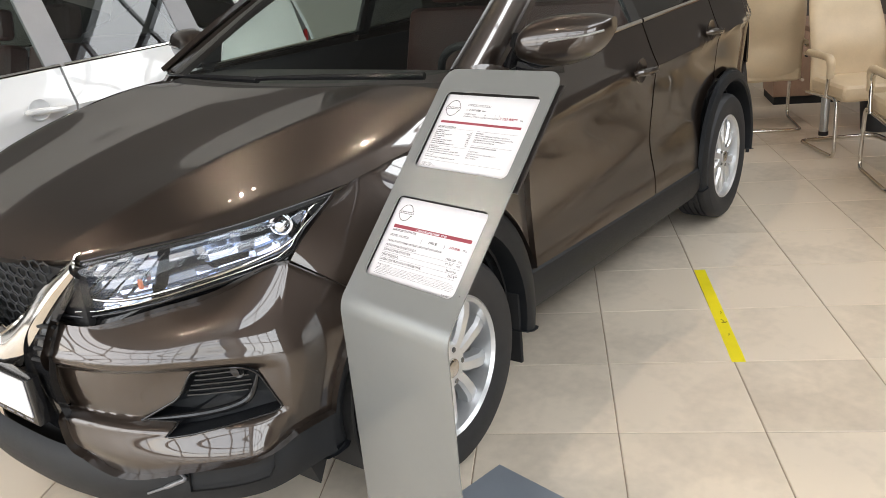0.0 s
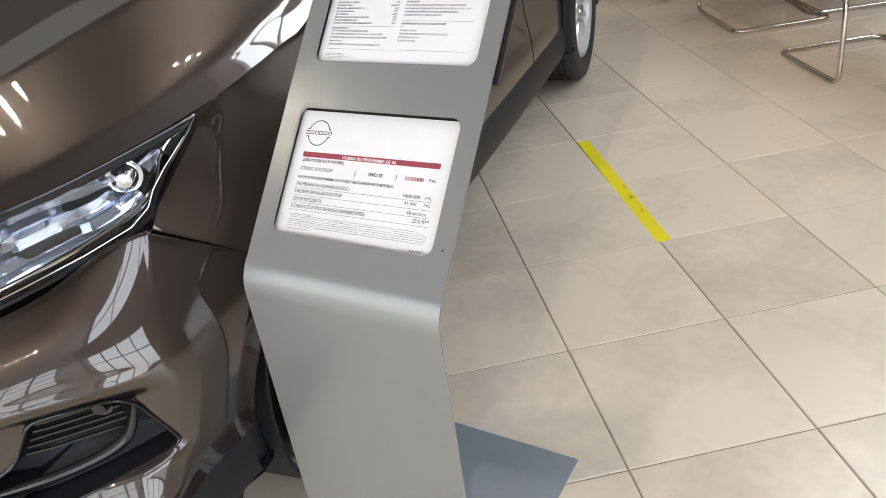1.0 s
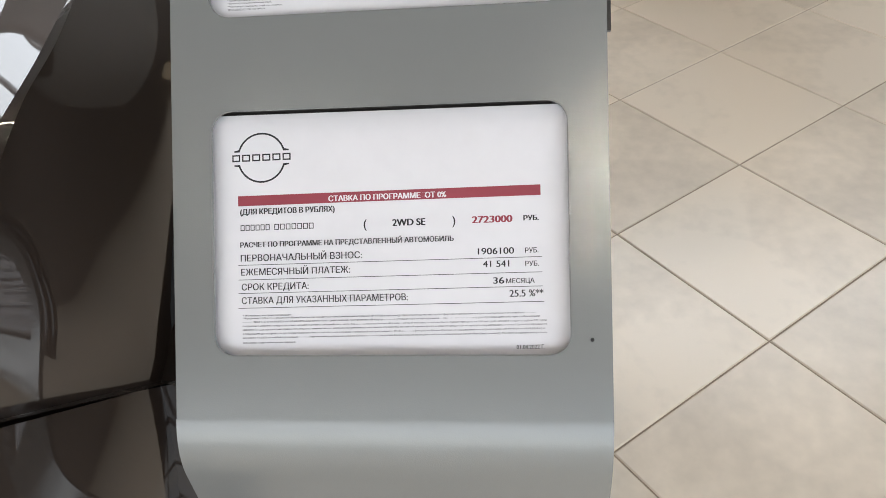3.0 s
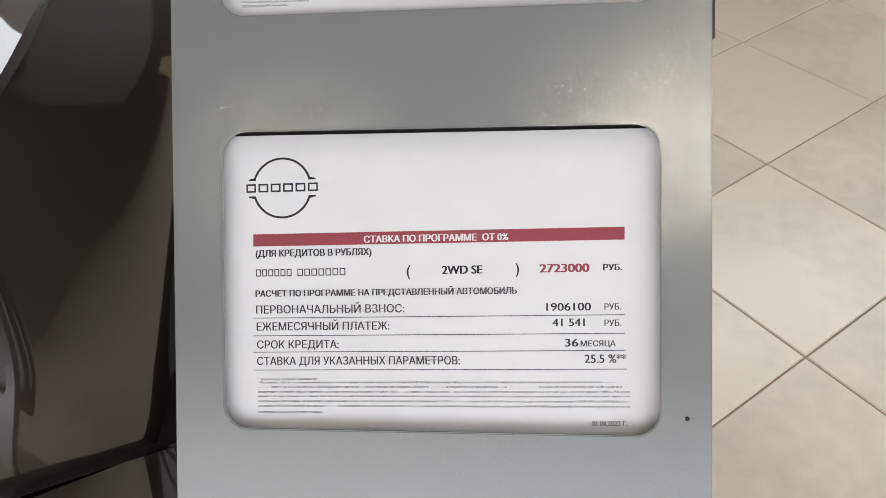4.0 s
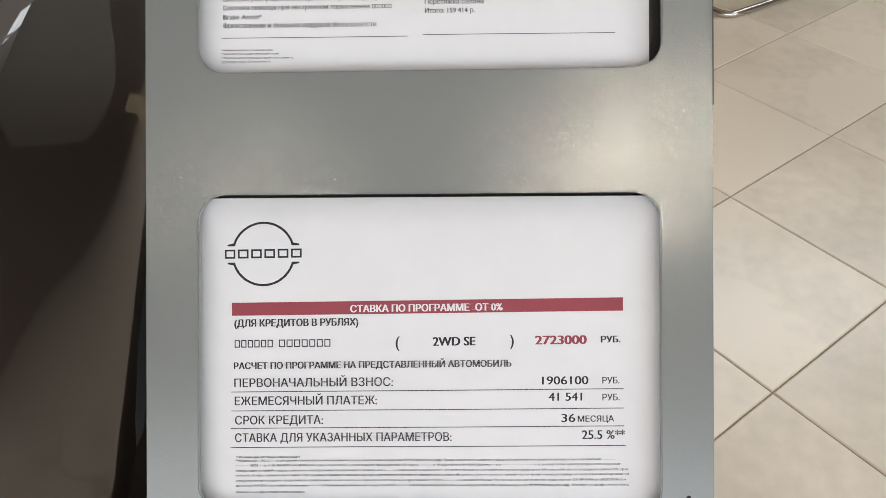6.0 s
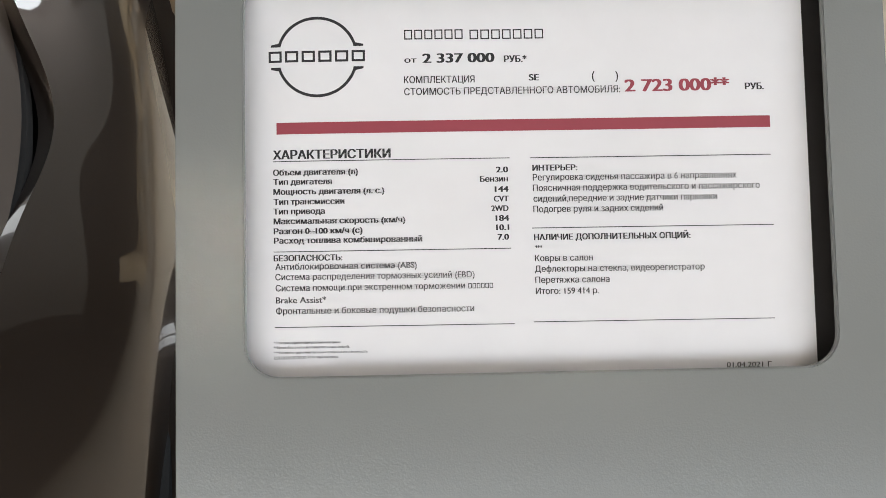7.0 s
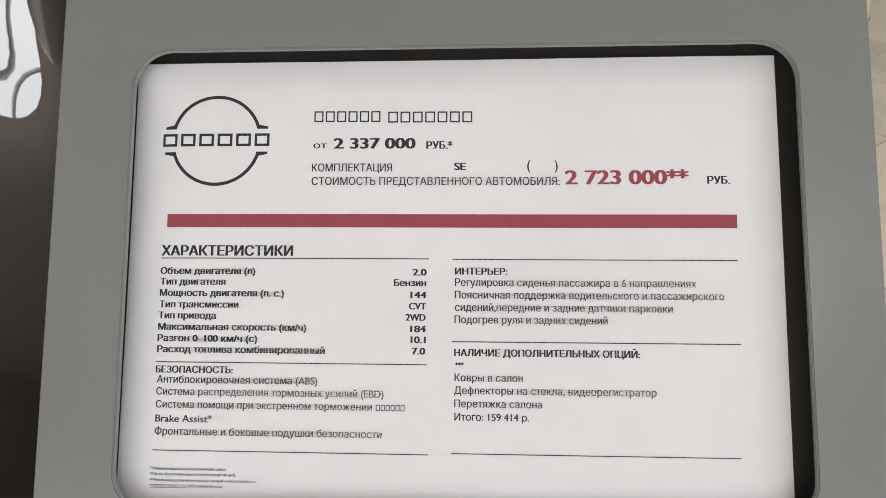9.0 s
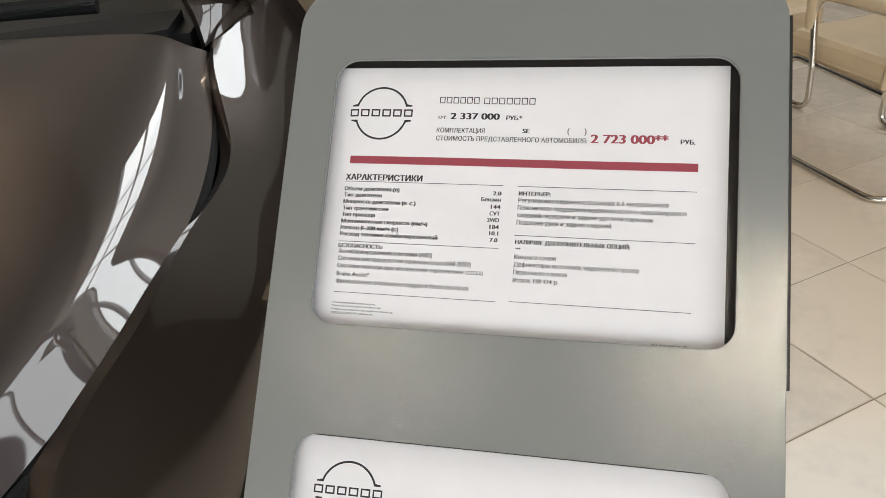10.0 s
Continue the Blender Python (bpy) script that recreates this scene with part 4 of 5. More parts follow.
        base = prism([(-0.53, 1.135), (-0.66, 1.145), (-0.66, 1.235)], lambda a, b, d: (a, (0.775 + d - 0.35 * (b - 1.135)) * side, b), 0.02)
        part("mirror_base", base, M_BLACK, mirror)
    # Cabin.
    dash = [[(-0.24 - 0.2 * y * y, y, 1.10), (-0.55, y, 1.115), (-0.78, y, 1.09), (-0.86, y, 1.0), (-0.84, y, 0.78)] for y in np.linspace(-0.72, 0.72, 13)]
    part("dashboard", grid_mesh("dashboard", skin(dash, 30, 24), lip=0.02, gap=0), M_TRIM, car)
    ring = [(-1.02 + 0.10 * math.sin(a), 0.37 + 0.185 * math.cos(a), 1.0 + 0.165 * math.sin(a)) for a in np.linspace(0, 2 * math.pi, 40)[:-1]]
    part("steering_wheel", tube(ring, 0.016, closed=True), M_TRIM, car)
    for side in (1, -1):
        y = 0.36 * side
        part("car_seat", box_bm((-1.25, -1.75, y - 0.25, y + 0.25, 0.52, 0.68), bevel=0.05), M_SEAT, car)
        back = box_bm((-0.07, 0.07, -0.25, 0.25, 0, 0.62), bevel=0.055)
        bmesh.ops.transform(back, matrix=pose(-1.72, y, 0.64, 0, -16, 0), verts=back.verts)
        part("car_seat_back", back, M_SEAT, car)
        rest = box_bm((-0.05, 0.05, -0.13, 0.13, 0, 0.18), bevel=0.045)
        bmesh.ops.transform(rest, matrix=pose(-1.90, y, 1.26, 0, -10, 0), verts=rest.verts)
        part("headrest", rest, M_SEAT, car)
    part("rear_bench", box_bm((-2.1, -2.65, -0.62, 0.62, 0.5, 0.68), (-2.55, -2.75, -0.62, 0.62, 0.66, 1.2), bevel=0.05), M_SEAT, car)
    both("door_lining", grid_mesh("door_lining", np.array([[(x, 0.74, z) for z in (0.42, 0.8, 1.12)] for x in np.linspace(-0.6, -2.5, 8)]), lip=0.01, gap=0), M_TRIM, car)
    return car


def part_mesh(bm):
    me = bpy.data.meshes.new("mesh")
    bm.to_mesh(me)
    bm.free()
    me.shade_smooth()
    me.set_sharp_from_angle(angle=radians(35))
    return me


CAR_TURN = math.degrees(math.atan2(-0.9829, 0.1843))
CAR_AT = Vector((-1.138, -0.057, 0))
build_car("crossover_car", pose(*CAR_AT, 0, 0, CAR_TURN), M_BROWN, "dark brown metallic crossover car with grey plastic trim")
beside = pose(*CAR_AT, 0, 0, CAR_TURN) @ Vector((1.2, -2.45, 0))
build_car("white_car", pose(*beside, 0, 0, CAR_TURN), M_WHITE, "glossy white crossover car parked beside the brown one")

# ---- the price stand ----
TILT = math.atan2(0.74778, 0.66389)
LEAN = Matrix.Rotation(-0.01384, 4, "Y")
SLOPE = Matrix.Translation((0, 0, 1.1203)) @ LEAN @ Matrix(((1, 0, 0, 0), (0, math.cos(TILT), -math.sin(TILT), 0), (0, math.sin(TILT), math.cos(TILT), 0), (0, 0, 0, 1)))
WINDOWS = ((-0.1475, 0.1508, -0.1275, 0.0785), (-0.1475, 0.1495, -0.4125, -0.207))


def corner_path(x0, x1, y0, y1, r, steps=8):
    out = []
    for cx, cy, a0 in ((x1 - r, y1 - r, 0), (x0 + r, y1 - r, 90), (x0 + r, y0 + r, 180), (x1 - r, y0 + r, 270)):
        out += [(cx + r * math.cos(radians(a0 + 90 * k / steps)), cy + r * math.sin(radians(a0 + 90 * k / steps))) for k in range(steps + 1)]
    return out


def build_stand():
    stand = empty("price_stand", pose(0, 0, 0), "silver-grey bent metal price stand with two sheet windows", "display stand")
    half, low, face, thick = 0.1825, -0.466, 0.0088, 0.004
    bm = bmesh.new()
    outer = [(half, low)] + [(half - 0.036 + 0.036 * math.cos(radians(a)), 0.106 + 0.036 * math.sin(radians(a))) for a in range(0, 91, 10)]
    outer += [(-half + 0.036 + 0.036 * math.cos(radians(a)), 0.106 + 0.036 * math.sin(radians(a))) for a in range(90, 181, 10)] + [(-half, low)]
    loops = [outer] + [corner_path(*w, 0.017) for w in WINDOWS]
    edges = []
    for loop in loops:
        vs = [bm.verts.new((x, y, face)) for x, y in loop]
        edges += [bm.edges.new((a, b)) for a, b in zip(vs, vs[1:] + vs[:1])]
    bmesh.ops.triangle_fill(bm, use_beauty=True, edges=edges, normal=(0, 0, 1))
    out = bmesh.ops.extrude_face_region(bm, geom=bm.faces[:])
    bmesh.ops.translate(bm, vec=(0, 0, -thick), verts=[v for v in out["geom"] if isinstance(v, bmesh.types.BMVert)])
    bmesh.ops.recalc_face_normals(bm, faces=bm.faces)
    bmesh.ops.bevel(bm, geom=[e for e in bm.edges if len(e.link_faces) == 2 and e.calc_face_angle() > 1.2 and max(v.co.y for v in e.verts) > low + 0.001], offset=0.0007, segments=2, affect="EDGES", clamp_overlap=True)
    bmesh.ops.transform(bm, matrix=SLOPE, verts=bm.verts)
    part("sloping_panel", bm, M_STAND, stand)
    # Bend, upright and foot, one folded sheet.
    p = SLOPE @ Vector((0, low, face))
    way = (SLOPE.to_3x3() @ Vector((0, -1, 0))).normalized()
    r, fold = 0.085, math.pi / 2 - TILT
    line = [Vector((0, p.y, p.z)), Vector((0, p.y, p.z)) + way * 0.001]
    a, here = math.atan2(way.z, way.y), line[1].copy()
    steps = 14
    for k in range(steps):
        a += fold / steps
        here = here + Vector((0, math.cos(a), math.sin(a))) * r * fold / steps
        line.append(here.copy())
    front_y = here.y
    line += [Vector((0, front_y, 0.03)), Vector((0, front_y + 0.009, 0.012)), Vector((0, front_y + 0.03, 0.0075))]
    verts, faces = [], []
    for i, q in enumerate(line):
        d = (line[min(i + 1, len(line) - 1)] - line[max(i - 1, 0)]).normalized()
        n = Vector((0, -d.z, d.y)) * thick
        rise = 0.01384 * half * max(0.0, 1 - max(0, i - 1) / steps)
        slip = (SLOPE @ Vector((0, low, face))).x
        verts += [(slip - half, q.y, q.z - rise), (slip + half, q.y, q.z + rise), (slip + half, q.y + n.y, q.z + n.z + rise), (slip - half, q.y + n.y, q.z + n.z - rise)]
    for i in range(len(line) - 1):
        for j in range(4):
            faces.append((i * 4 + j, i * 4 + (j + 1) % 4, i * 4 + 4 + (j + 1) % 4, i * 4 + 4 + j))
    part("folded_upright", mesh_of("folded_upright", verts, faces, True, 30), M_STAND, stand)
    part("base_plate", box_bm((-0.186, 0.168, front_y + 0.02, 0.165, 0.0, 0.008), bevel=0.002), M_PLATE, stand, "blue-grey steel base plate")
    screw = lathe([(0.0, 0.0012), (0.0012, 0.001), (0.0016, 0.0)], 10)
    screw.transform(SLOPE @ pose(0.1665, -0.4005, face, 90))
    part("rivet", screw, M_DARK, stand)
    holder = box_bm((-0.165, 0.170, -0.150, 0.115, -0.0095, -0.0060), (0.1705, 0.187, -0.150, 0.115, -0.010, -0.0040), bevel=0.0008)
    bmesh.ops.transform(holder, matrix=SLOPE, verts=holder.verts)
    part("sheet_holder", holder, M_HOLDER, stand, "smoked plastic sheet holder")
    holder = box_bm((-0.165, 0.165, -0.435, -0.19, -0.0095, -0.0060), bevel=0.0008)
    bmesh.ops.transform(holder, matrix=SLOPE, verts=holder.verts)
    part("sheet_holder", holder, M_HOLDER, stand, "smoked plastic sheet holder")
    return stand


build_stand()

# ---- the two printed sheets: millimetres on the slope (left, right, baseline, letter height) ----
UPPER_HEAD = [
    ("от", -65.4, -59.0, 34.0, 2.9),
    ("КОМПЛЕКТАЦИЯ", -65.8, -28.8, 23.0, 3.6),
    ("(", 32.7, 34.2, 23.4, 4.4),
    (")", 45.0, 46.5, 23.2, 4.4),
    ("СТОИМОСТЬ ПРЕДСТАВЛЕННОГО АВТОМОБИЛЯ:", -65.8, 47.3, 16.5, 3.6),
]
UPPER_HEAD_BOLD = [
    ("2 337 000", -56.0, -18.1, 33.7, 5.0),
    ("РУБ.*", -13.2, -1.2, 33.4, 3.4),
    ("SE", -0.4, 5.0, 23.4, 3.4),
    ("РУБ.", 112.6, 122.7, 16.3, 3.4),
]
UPPER_PRICE = [
    ("2 723 000**", 49.6, 104.6, 16.4, 6.5),
]
UPPER_LEFT_BOLD = [
    ("ХАРАКТЕРИСТИКИ", -134.9, -73.4, -15.7, 4.6),
    ("Объем двигателя (л)", -134.9, -90.5, -24.1, 3.0),
    ("Тип двигателя", -134.8, -104.1, -29.0, 3.0),
    ("Мощность двигателя (л. с.)", -134.8, -77.0, -34.2, 3.0),
    ("Тип трансмиссии", -134.7, -97.8, -39.4, 3.0),
    ("Тип привода", -134.9, -108.0, -44.4, 3.0),
    ("Максимальная скорость (км/ч)", -134.8, -66.4, -49.6, 3.0),
    ("Разгон 0–100 км/ч (с)", -134.8, -88.6, -54.7, 3.0),
    ("Расход топлива комбинированный", -134.7, -57.8, -59.7, 3.0),
    ("БЕЗОПАСНОСТЬ:", -134.9, -99.3, -68.7, 3.0),
]
UPPER_VALUES = [
    ("2.0", -18.9, -12.5, -24.8, 3.0),
    ("Бензин", -27.3, -12.7, -29.6, 3.0),
    ("144", -19.8, -12.5, -35.0, 3.0),
    ("CVT", -20.4, -12.6, -40.0, 3.0),
    ("2WD", -21.8, -12.8, -45.0, 3.0),
    ("184", -19.7, -12.6, -50.1, 3.0),
    ("10.1", -19.5, -12.7, -54.9, 3.0),
    ("7.0", -18.9, -12.9, -59.9, 3.0),
]
UPPER_LEFT = [
    ("Антиблокировочная система (ABS)", -134.1, -60.9, -73.3, 3.2),
    ("Система распределения тормозных усилий (EBD)", -134.1, -31.2, -78.7, 3.2),
    ("Система помощи при экстренном торможении", -134.0, -36.3, -84.4, 3.2),
    ("Brake Assist*", -133.9, -107.9, -90.4, 3.2),
    ("Фронтальные и боковые подушки безопасности", -133.9, -31.8, -96.2, 3.2),
]
UPPER_RIGHT_BOLD = [
    ("ИНТЕРЬЕР:", 0.1, 23.6, -24.4, 3.0),
    ("НАЛИЧИЕ ДОПОЛНИТЕЛЬНЫХ ОПЦИЙ:", -0.1, 81.2, -60.7, 3.0),
    ("***", 0.3, 4.2, -65.3, 2.0),
]
UPPER_RIGHT = [
    ("Регулировка сиденья пассажира в 6 направлениях", 0.2, 106.4, -29.7, 3.3),
    ("Поясничная поддержка водительского и пассажирского", 0.1, 118.3, -35.3, 3.3),
    ("сидений,передние и задние датчики парковки", 0.2, 95.9, -40.8, 3.3),
    ("Подогрев руля и задних сидений", 0.0, 67.5, -46.2, 3.3),
    ("Ковры в салон", 0.1, 30.1, -71.5, 3.2),
    ("Дефлекторы на стекла, видеорегистратор", -0.1, 87.9, -77.2, 3.2),
    ("Перетяжка салона", 0.0, 38.4, -82.8, 3.2),
    ("Итого: 159 414 р.", 0.1, 32.7, -88.5, 3.2),
    ("01.04.2021 Г", 97.9, 121.3, -128.2, 2.7),
]
UPPER_RULES = [
    (-134.9, -11.6, -17.2, 0.41),
    (-1.0, 124.7, -18.0, 0.41),
    (-134.9, -12.0, -64.3, 0.39),
    (-134.5, -11.2, -103.2, 0.39),
    (-1.0, 124.8, -54.7, 0.40),
    (-1.3, 123.1, -103.1, 0.39),
]
UPPER_NAMES = [
    (-65.8, -34.0, 46.3, 5.79),
    (-31.5, 8.4, 45.8, 5.80),
    (-34.8, -21.6, -84.7, 2.94),
    (-135.1, -118.6, -119.1, 1.6),
]
UPPER_FINE = [
    ("* Рекомендованная розничная цена.", -135.2, -100.5, -111.3, 1.25),
    ("**Цена без учета дополнительных опций.", -135.2, -96.3, -113.7, 1.25),
    ("***Наличие дополнительных опций и их стоимость", -135.1, -87.1, -116.4, 1.25),
    ("2022 года выпуска.", -117.8, -102.2, -118.8, 1.25),
]
UPPER_RED = [
    (-132.8, 125.1, -3.1, 6.13),
]
UPPER_LOGO = (-111.1, 38.2, 21.5, -137.5, -85.1)
LOWER_WHITE = [
    ("СТАВКА ПО ПРОГРАММЕ  ОТ 0%", -49.7, 50.1, -283.3, 4.6),
]
LOWER_BOLD = [
    ("(ДЛЯ КРЕДИТОВ В РУБЛЯХ)", -127.0, -44.3, -293.1, 4.7),
    ("2WD SE", 4.4, 32.3, -305.6, 5.7),
    ("РУБ.", 113.2, 125.8, -303.4, 4.1),
    ("РАСЧЕТ ПО ПРОГРАММЕ НА ПРЕДСТАВЛЕННЫЙ АВТОМОБИЛЬ", -127.4, 55.7, -320.4, 4.3),
]
LOWER_PRICE = [
    ("2723000", 70.8, 104.3, -304.6, 5.7),
]
LOWER_TEXT = [
    ("(", -19.9, -17.2, -307.0, 7.3),
    (")", 54.6, 57.2, -305.6, 7.2),
    ("ПЕРВОНАЧАЛЬНЫЙ ВЗНОС:", -127.1, -21.6, -332.8, 5.5),
    ("ЕЖЕМЕСЯЧНЫЙ ПЛАТЕЖ:", -126.8, -32.2, -344.8, 5.5),
    ("СРОК КРЕДИТА:", -126.6, -68.0, -357.7, 5.5),
    ("СТАВКА ДЛЯ УКАЗАННЫХ ПАРАМЕТРОВ:", -126.7, 16.5, -368.7, 5.5),
    ("1906100", 75.3, 105.2, -330.6, 5.3),
    ("РУБ.", 114.1, 125.1, -329.9, 4.1),
    ("41 541", 79.4, 101.1, -341.2, 5.3),
    ("РУБ.", 114.1, 125.2, -340.8, 4.1),
    ("36", 87.7, 96.7, -354.9, 5.3),
    ("МЕСЯЦА", 98.2, 121.5, -354.6, 3.8),
    ("25.5 %**", 100.8, 128.6, -365.7, 5.7),
    ("01.04.2022 Г.", 105.8, 129.2, -408.7, 3.4),
]
LOWER_RULES = [
    (-129.2, 127.7, -335.2, 0.47),
    (-129.3, 127.8, -347.7, 0.47),
    (-129.5, 127.8, -359.2, 0.47),
    (-129.6, 129.0, -371.8, 0.47),
]
LOWER_NAMES = [
    (-127.2, -100.8, -307.9, 6.65),
    (-97.6, -62.4, -307.4, 6.62),
]
LOWER_FINE = [
    ("* Инновации, которые восхищают!", -126.0, -83.6, -380.0, 1.4),
    ("**Кредитор – АО «——» (лицензия Банка России на осуществление банковских операций № 170 (бессрочная)). Предложение не является офертой, действительно для приобретения автомобиля ———", -126.1, 121.6, -381.0, 1.4),
    ("——— 2022 г. в. с 01.04.2022 по 30.04.2022 для клиентов – участников программы «В кругу ———» (подробности программы – на ——————— и в дилерском центре) при соблюдении", -126.1, 125.3, -384.1, 1.4),
    ("следующих условий: предоставление приобретаемого автомобиля в залог АО «——», первоначальный взнос – от 20 % стоимости автомобиля, сумма кредита, от 100 тыс. руб., валюта кредита: рубль РФ, срок", -126.2, 130.9, -387.5, 1.4),
    ("кредита: 3 года, процентная ставка: 25% годовых; ежемесячные равные (аннуитетные) платежи по погашению основной суммы долга и уплате процентов по кредитному договору; оплата страховой премии по", -126.2, 130.9, -390.6, 1.4),
    ("следующим договорам: по договору страхования от несчастных случаев и болезней по программе с ООО «———» (лицензия Банка России на осуществление страхования СЛ № 4104 от 18.07.2018 г.) и", -126.2, 129.1, -394.1, 1.4),
    ("договору КАСКО по любой программе ——— Страхования сроком на 1 год со СПАО «———» (лицензия Банка России на осуществление страхования СИ № 0928 (бессрочная)). Условия и тарифы могут быть", -126.3, 130.9, -397.5, 1.4),
    ("изменены в одностороннем порядке.", -126.3, -80.2, -403.2, 1.4),
]
LOWER_RED = [
    (-128.6, 127.5, -284.6, 8.59),
]
LOWER_LOGO = (-107.3, -245.5, 21.3, -134.1, -80.8)


SHEETS = ((-0.151, 0.1455, -0.131, 0.0765), (-0.152, 0.153, -0.4165, -0.2085))


def paper_z(x, y):
    """Height of the paper over the slope's plane: slightly wavy, its borders curled back."""
    u0, u1, v0, v1 = SHEETS[y < -0.17]
    edge = max(0.0, 1 - min(x - u0, u1 - x, v1 - y, y - v0) / 0.030)
    return -0.0002 - 0.0005 * (0.5 + 0.5 * math.sin(9 * x / 0.3 + 5 * y / 0.2)) - 0.0030 * edge**2


def on_sheet(x, y, middle, lift):
    """A printed point, in millimetres; each line leans with its sheet about its middle."""
    y = y + (0.0135 if y < -170 else -0.005) * (x - middle)
    return SLOPE @ Vector((x / 1000, y / 1000, paper_z(x / 1000, y / 1000) + lift))


def outline_edges(text, bend=6):
    """The edges of a line of lettering, as rows of x0, y0, x1, y1."""
    cu = bpy.data.curves.new("text", "FONT")
    cu.body = text
    ob = new("text", cu)
    shape = ob.to_curve(bpy.context.evaluated_depsgraph_get(), apply_modifiers=True)
    edges = []
    for s in shape.splines:
        b, pts = s.bezier_points, []
        for i in range(len(b)):
            p, q = b[i], b[(i + 1) % len(b)]
            d = q.co - p.co
            bent = max((p.handle_right - p.co).cross(d).length, (q.handle_left - p.co).cross(d).length) > 1e-4 * max(d.length, 1e-6)
            n = bend if bent else 1
            for k in range(n):
                t = k / n
                pts.append(p.co * (1 - t) ** 3 + p.handle_right * 3 * t * (1 - t) ** 2 + q.handle_left * 3 * t * t * (1 - t) + q.co * t**3)
        edges += [(u.x, u.y, v.x, v.y) for u, v in zip(pts, pts[1:] + pts[:1])]
    ob.to_curve_clear()
    bpy.data.objects.remove(ob)
    return np.round(np.array(edges), 4)


def letters(text, left, right, base, cap, bold, material, parent, lift=0.00012):
    """A line of lettering laid on the slope, fitted between left and right, filled strip by strip."""
    small = cap < 2
    e = outline_edges(text, 3 if small else 5)
    fat = 0.043 if bold else 0.017
    x_low, x_high = min(e[:, 0].min(), e[:, 2].min()) - fat, max(e[:, 0].max(), e[:, 2].max()) + fat
    sx, sy = (right - left) / 1000 / (x_high - x_low), cap / 1000 / 0.70
    ys = np.unique(np.round(np.concatenate([e[:, 1], e[:, 3]]), 3))
    cuts = [ys[0]]
    for y in ys[1:]:
        n = max(1, int((y - cuts[-1]) / (0.3 if small else 0.06)))
        if y - cuts[-1] > (0.012 if small else 0.004):
            cuts += list(np.linspace(cuts[-1], y, n + 1)[1:])
    verts, faces = [], []
    for a, b in zip(cuts, cuts[1:]):
        mid = (a + b) / 2
        live = e[(np.minimum(e[:, 1], e[:, 3]) < mid) & (np.maximum(e[:, 1], e[:, 3]) > mid)]
        if not len(live):
            continue
        slope = (live[:, 2] - live[:, 0]) / (live[:, 3] - live[:, 1])
        at = lambda y: live[:, 0] + (y - live[:, 1]) * slope
        order = np.argsort(at(mid))
        low, high, turn = at(a)[order], at(b)[order], np.sign(live[:, 3] - live[:, 1])[order]
        wind, start = 0, None
        for k in range(len(order)):
            before = wind
            wind += turn[k]
            if before == 0 and wind != 0:
                start = k
            elif before != 0 and wind == 0:
                m = len(verts)
                for x, y in ((low[start] - fat, a), (low[k] + fat, a), (high[k] + fat, b), (high[start] - fat, b)):
                    verts.append(on_sheet(left + (x - x_low) * sx * 1000, base + y * sy * 1000, (left + right) / 2, lift))
                faces.append((m, m + 1, m + 2, m + 3))
    me = bpy.data.meshes.new("text_line")
    me.from_pydata(verts, [], faces)
    return part("text_line", me, material, parent)


def bar(left, right, base, high, material, parent, name="text_bar", lift=0.0001, middle=None):
    """A printed bar that follows the paper."""
    n = max(1, int((right - left) / 8))
    m = max(1, int(high / 3))
    middle = (left + right) / 2 if middle is None else middle
    verts = [on_sheet(left + (right - left) * i / n, base + high * j / m, middle, lift) for i in range(n + 1) for j in range(m + 1)]
    faces = [(i * (m + 1) + j, (i + 1) * (m + 1) + j, (i + 1) * (m + 1) + j + 1, i * (m + 1) + j + 1) for i in range(n) for j in range(m)]
    return part(name, mesh_of(name, verts, faces), material, parent)


def name_frames(left, right, base, high, stroke, count, material, parent, name="text_frame"):
    """A maker's or model's name as a row of plain open boxes."""
    w = (right - left) / count
    middle = (left + right) / 2
    for k in range(count):
        a, b = left + w * (k + 0.10), left + w * (k + 0.90)
        s = min(stroke, (b - a) / 3)
        verts, faces = [], []
        for d in (0, s):
            verts += [on_sheet(x, y, middle, 0.0001) for x, y in ((a + d, base + d), (b - d, base + d), (b - d, base + high - d), (a + d, base + high - d))]
        faces = [(i, (i + 1) % 4, 4 + (i + 1) % 4, 4 + i) for i in range(4)]
        part(name, mesh_of(name, verts, faces), material, parent)


def logo(cx, cy, r, left, right, parent):
    """The maker's sign as plain shapes: two arcs and a row of boxes."""
    for sign in (1, -1):
        outer = [(r * math.cos(radians(a)), r * math.sin(radians(a))) for a in range(20, 161, 5)]
        inner = [(r * 0.93 * math.cos(radians(a)), r * 0.93 * math.sin(radians(a))) for a in range(160, 19, -5)]
        arc = outer + [(-r * 1.13, outer[-1][1] - r * 0.04), (-r * 1.13, outer[-1][1] - r * 0.09), (-r * 0.89, outer[-1][1] - r * 0.09)] + inner + [(r * 0.89, outer[0][1] - r * 0.09), (r * 1.13, outer[0][1] - r * 0.09), (r * 1.13, outer[0][1] - r * 0.04)]
        me = prism(arc, lambda a, b, d: on_sheet(cx + a, cy + b * sign, cx, d - 0.00005), 0.0002)
        part("emblem_arc", me, M_INK, parent)
    name_frames(left, right, cy - r * 0.13, r * 0.28, r * 0.055, 6, M_INK, parent, "emblem_frame")


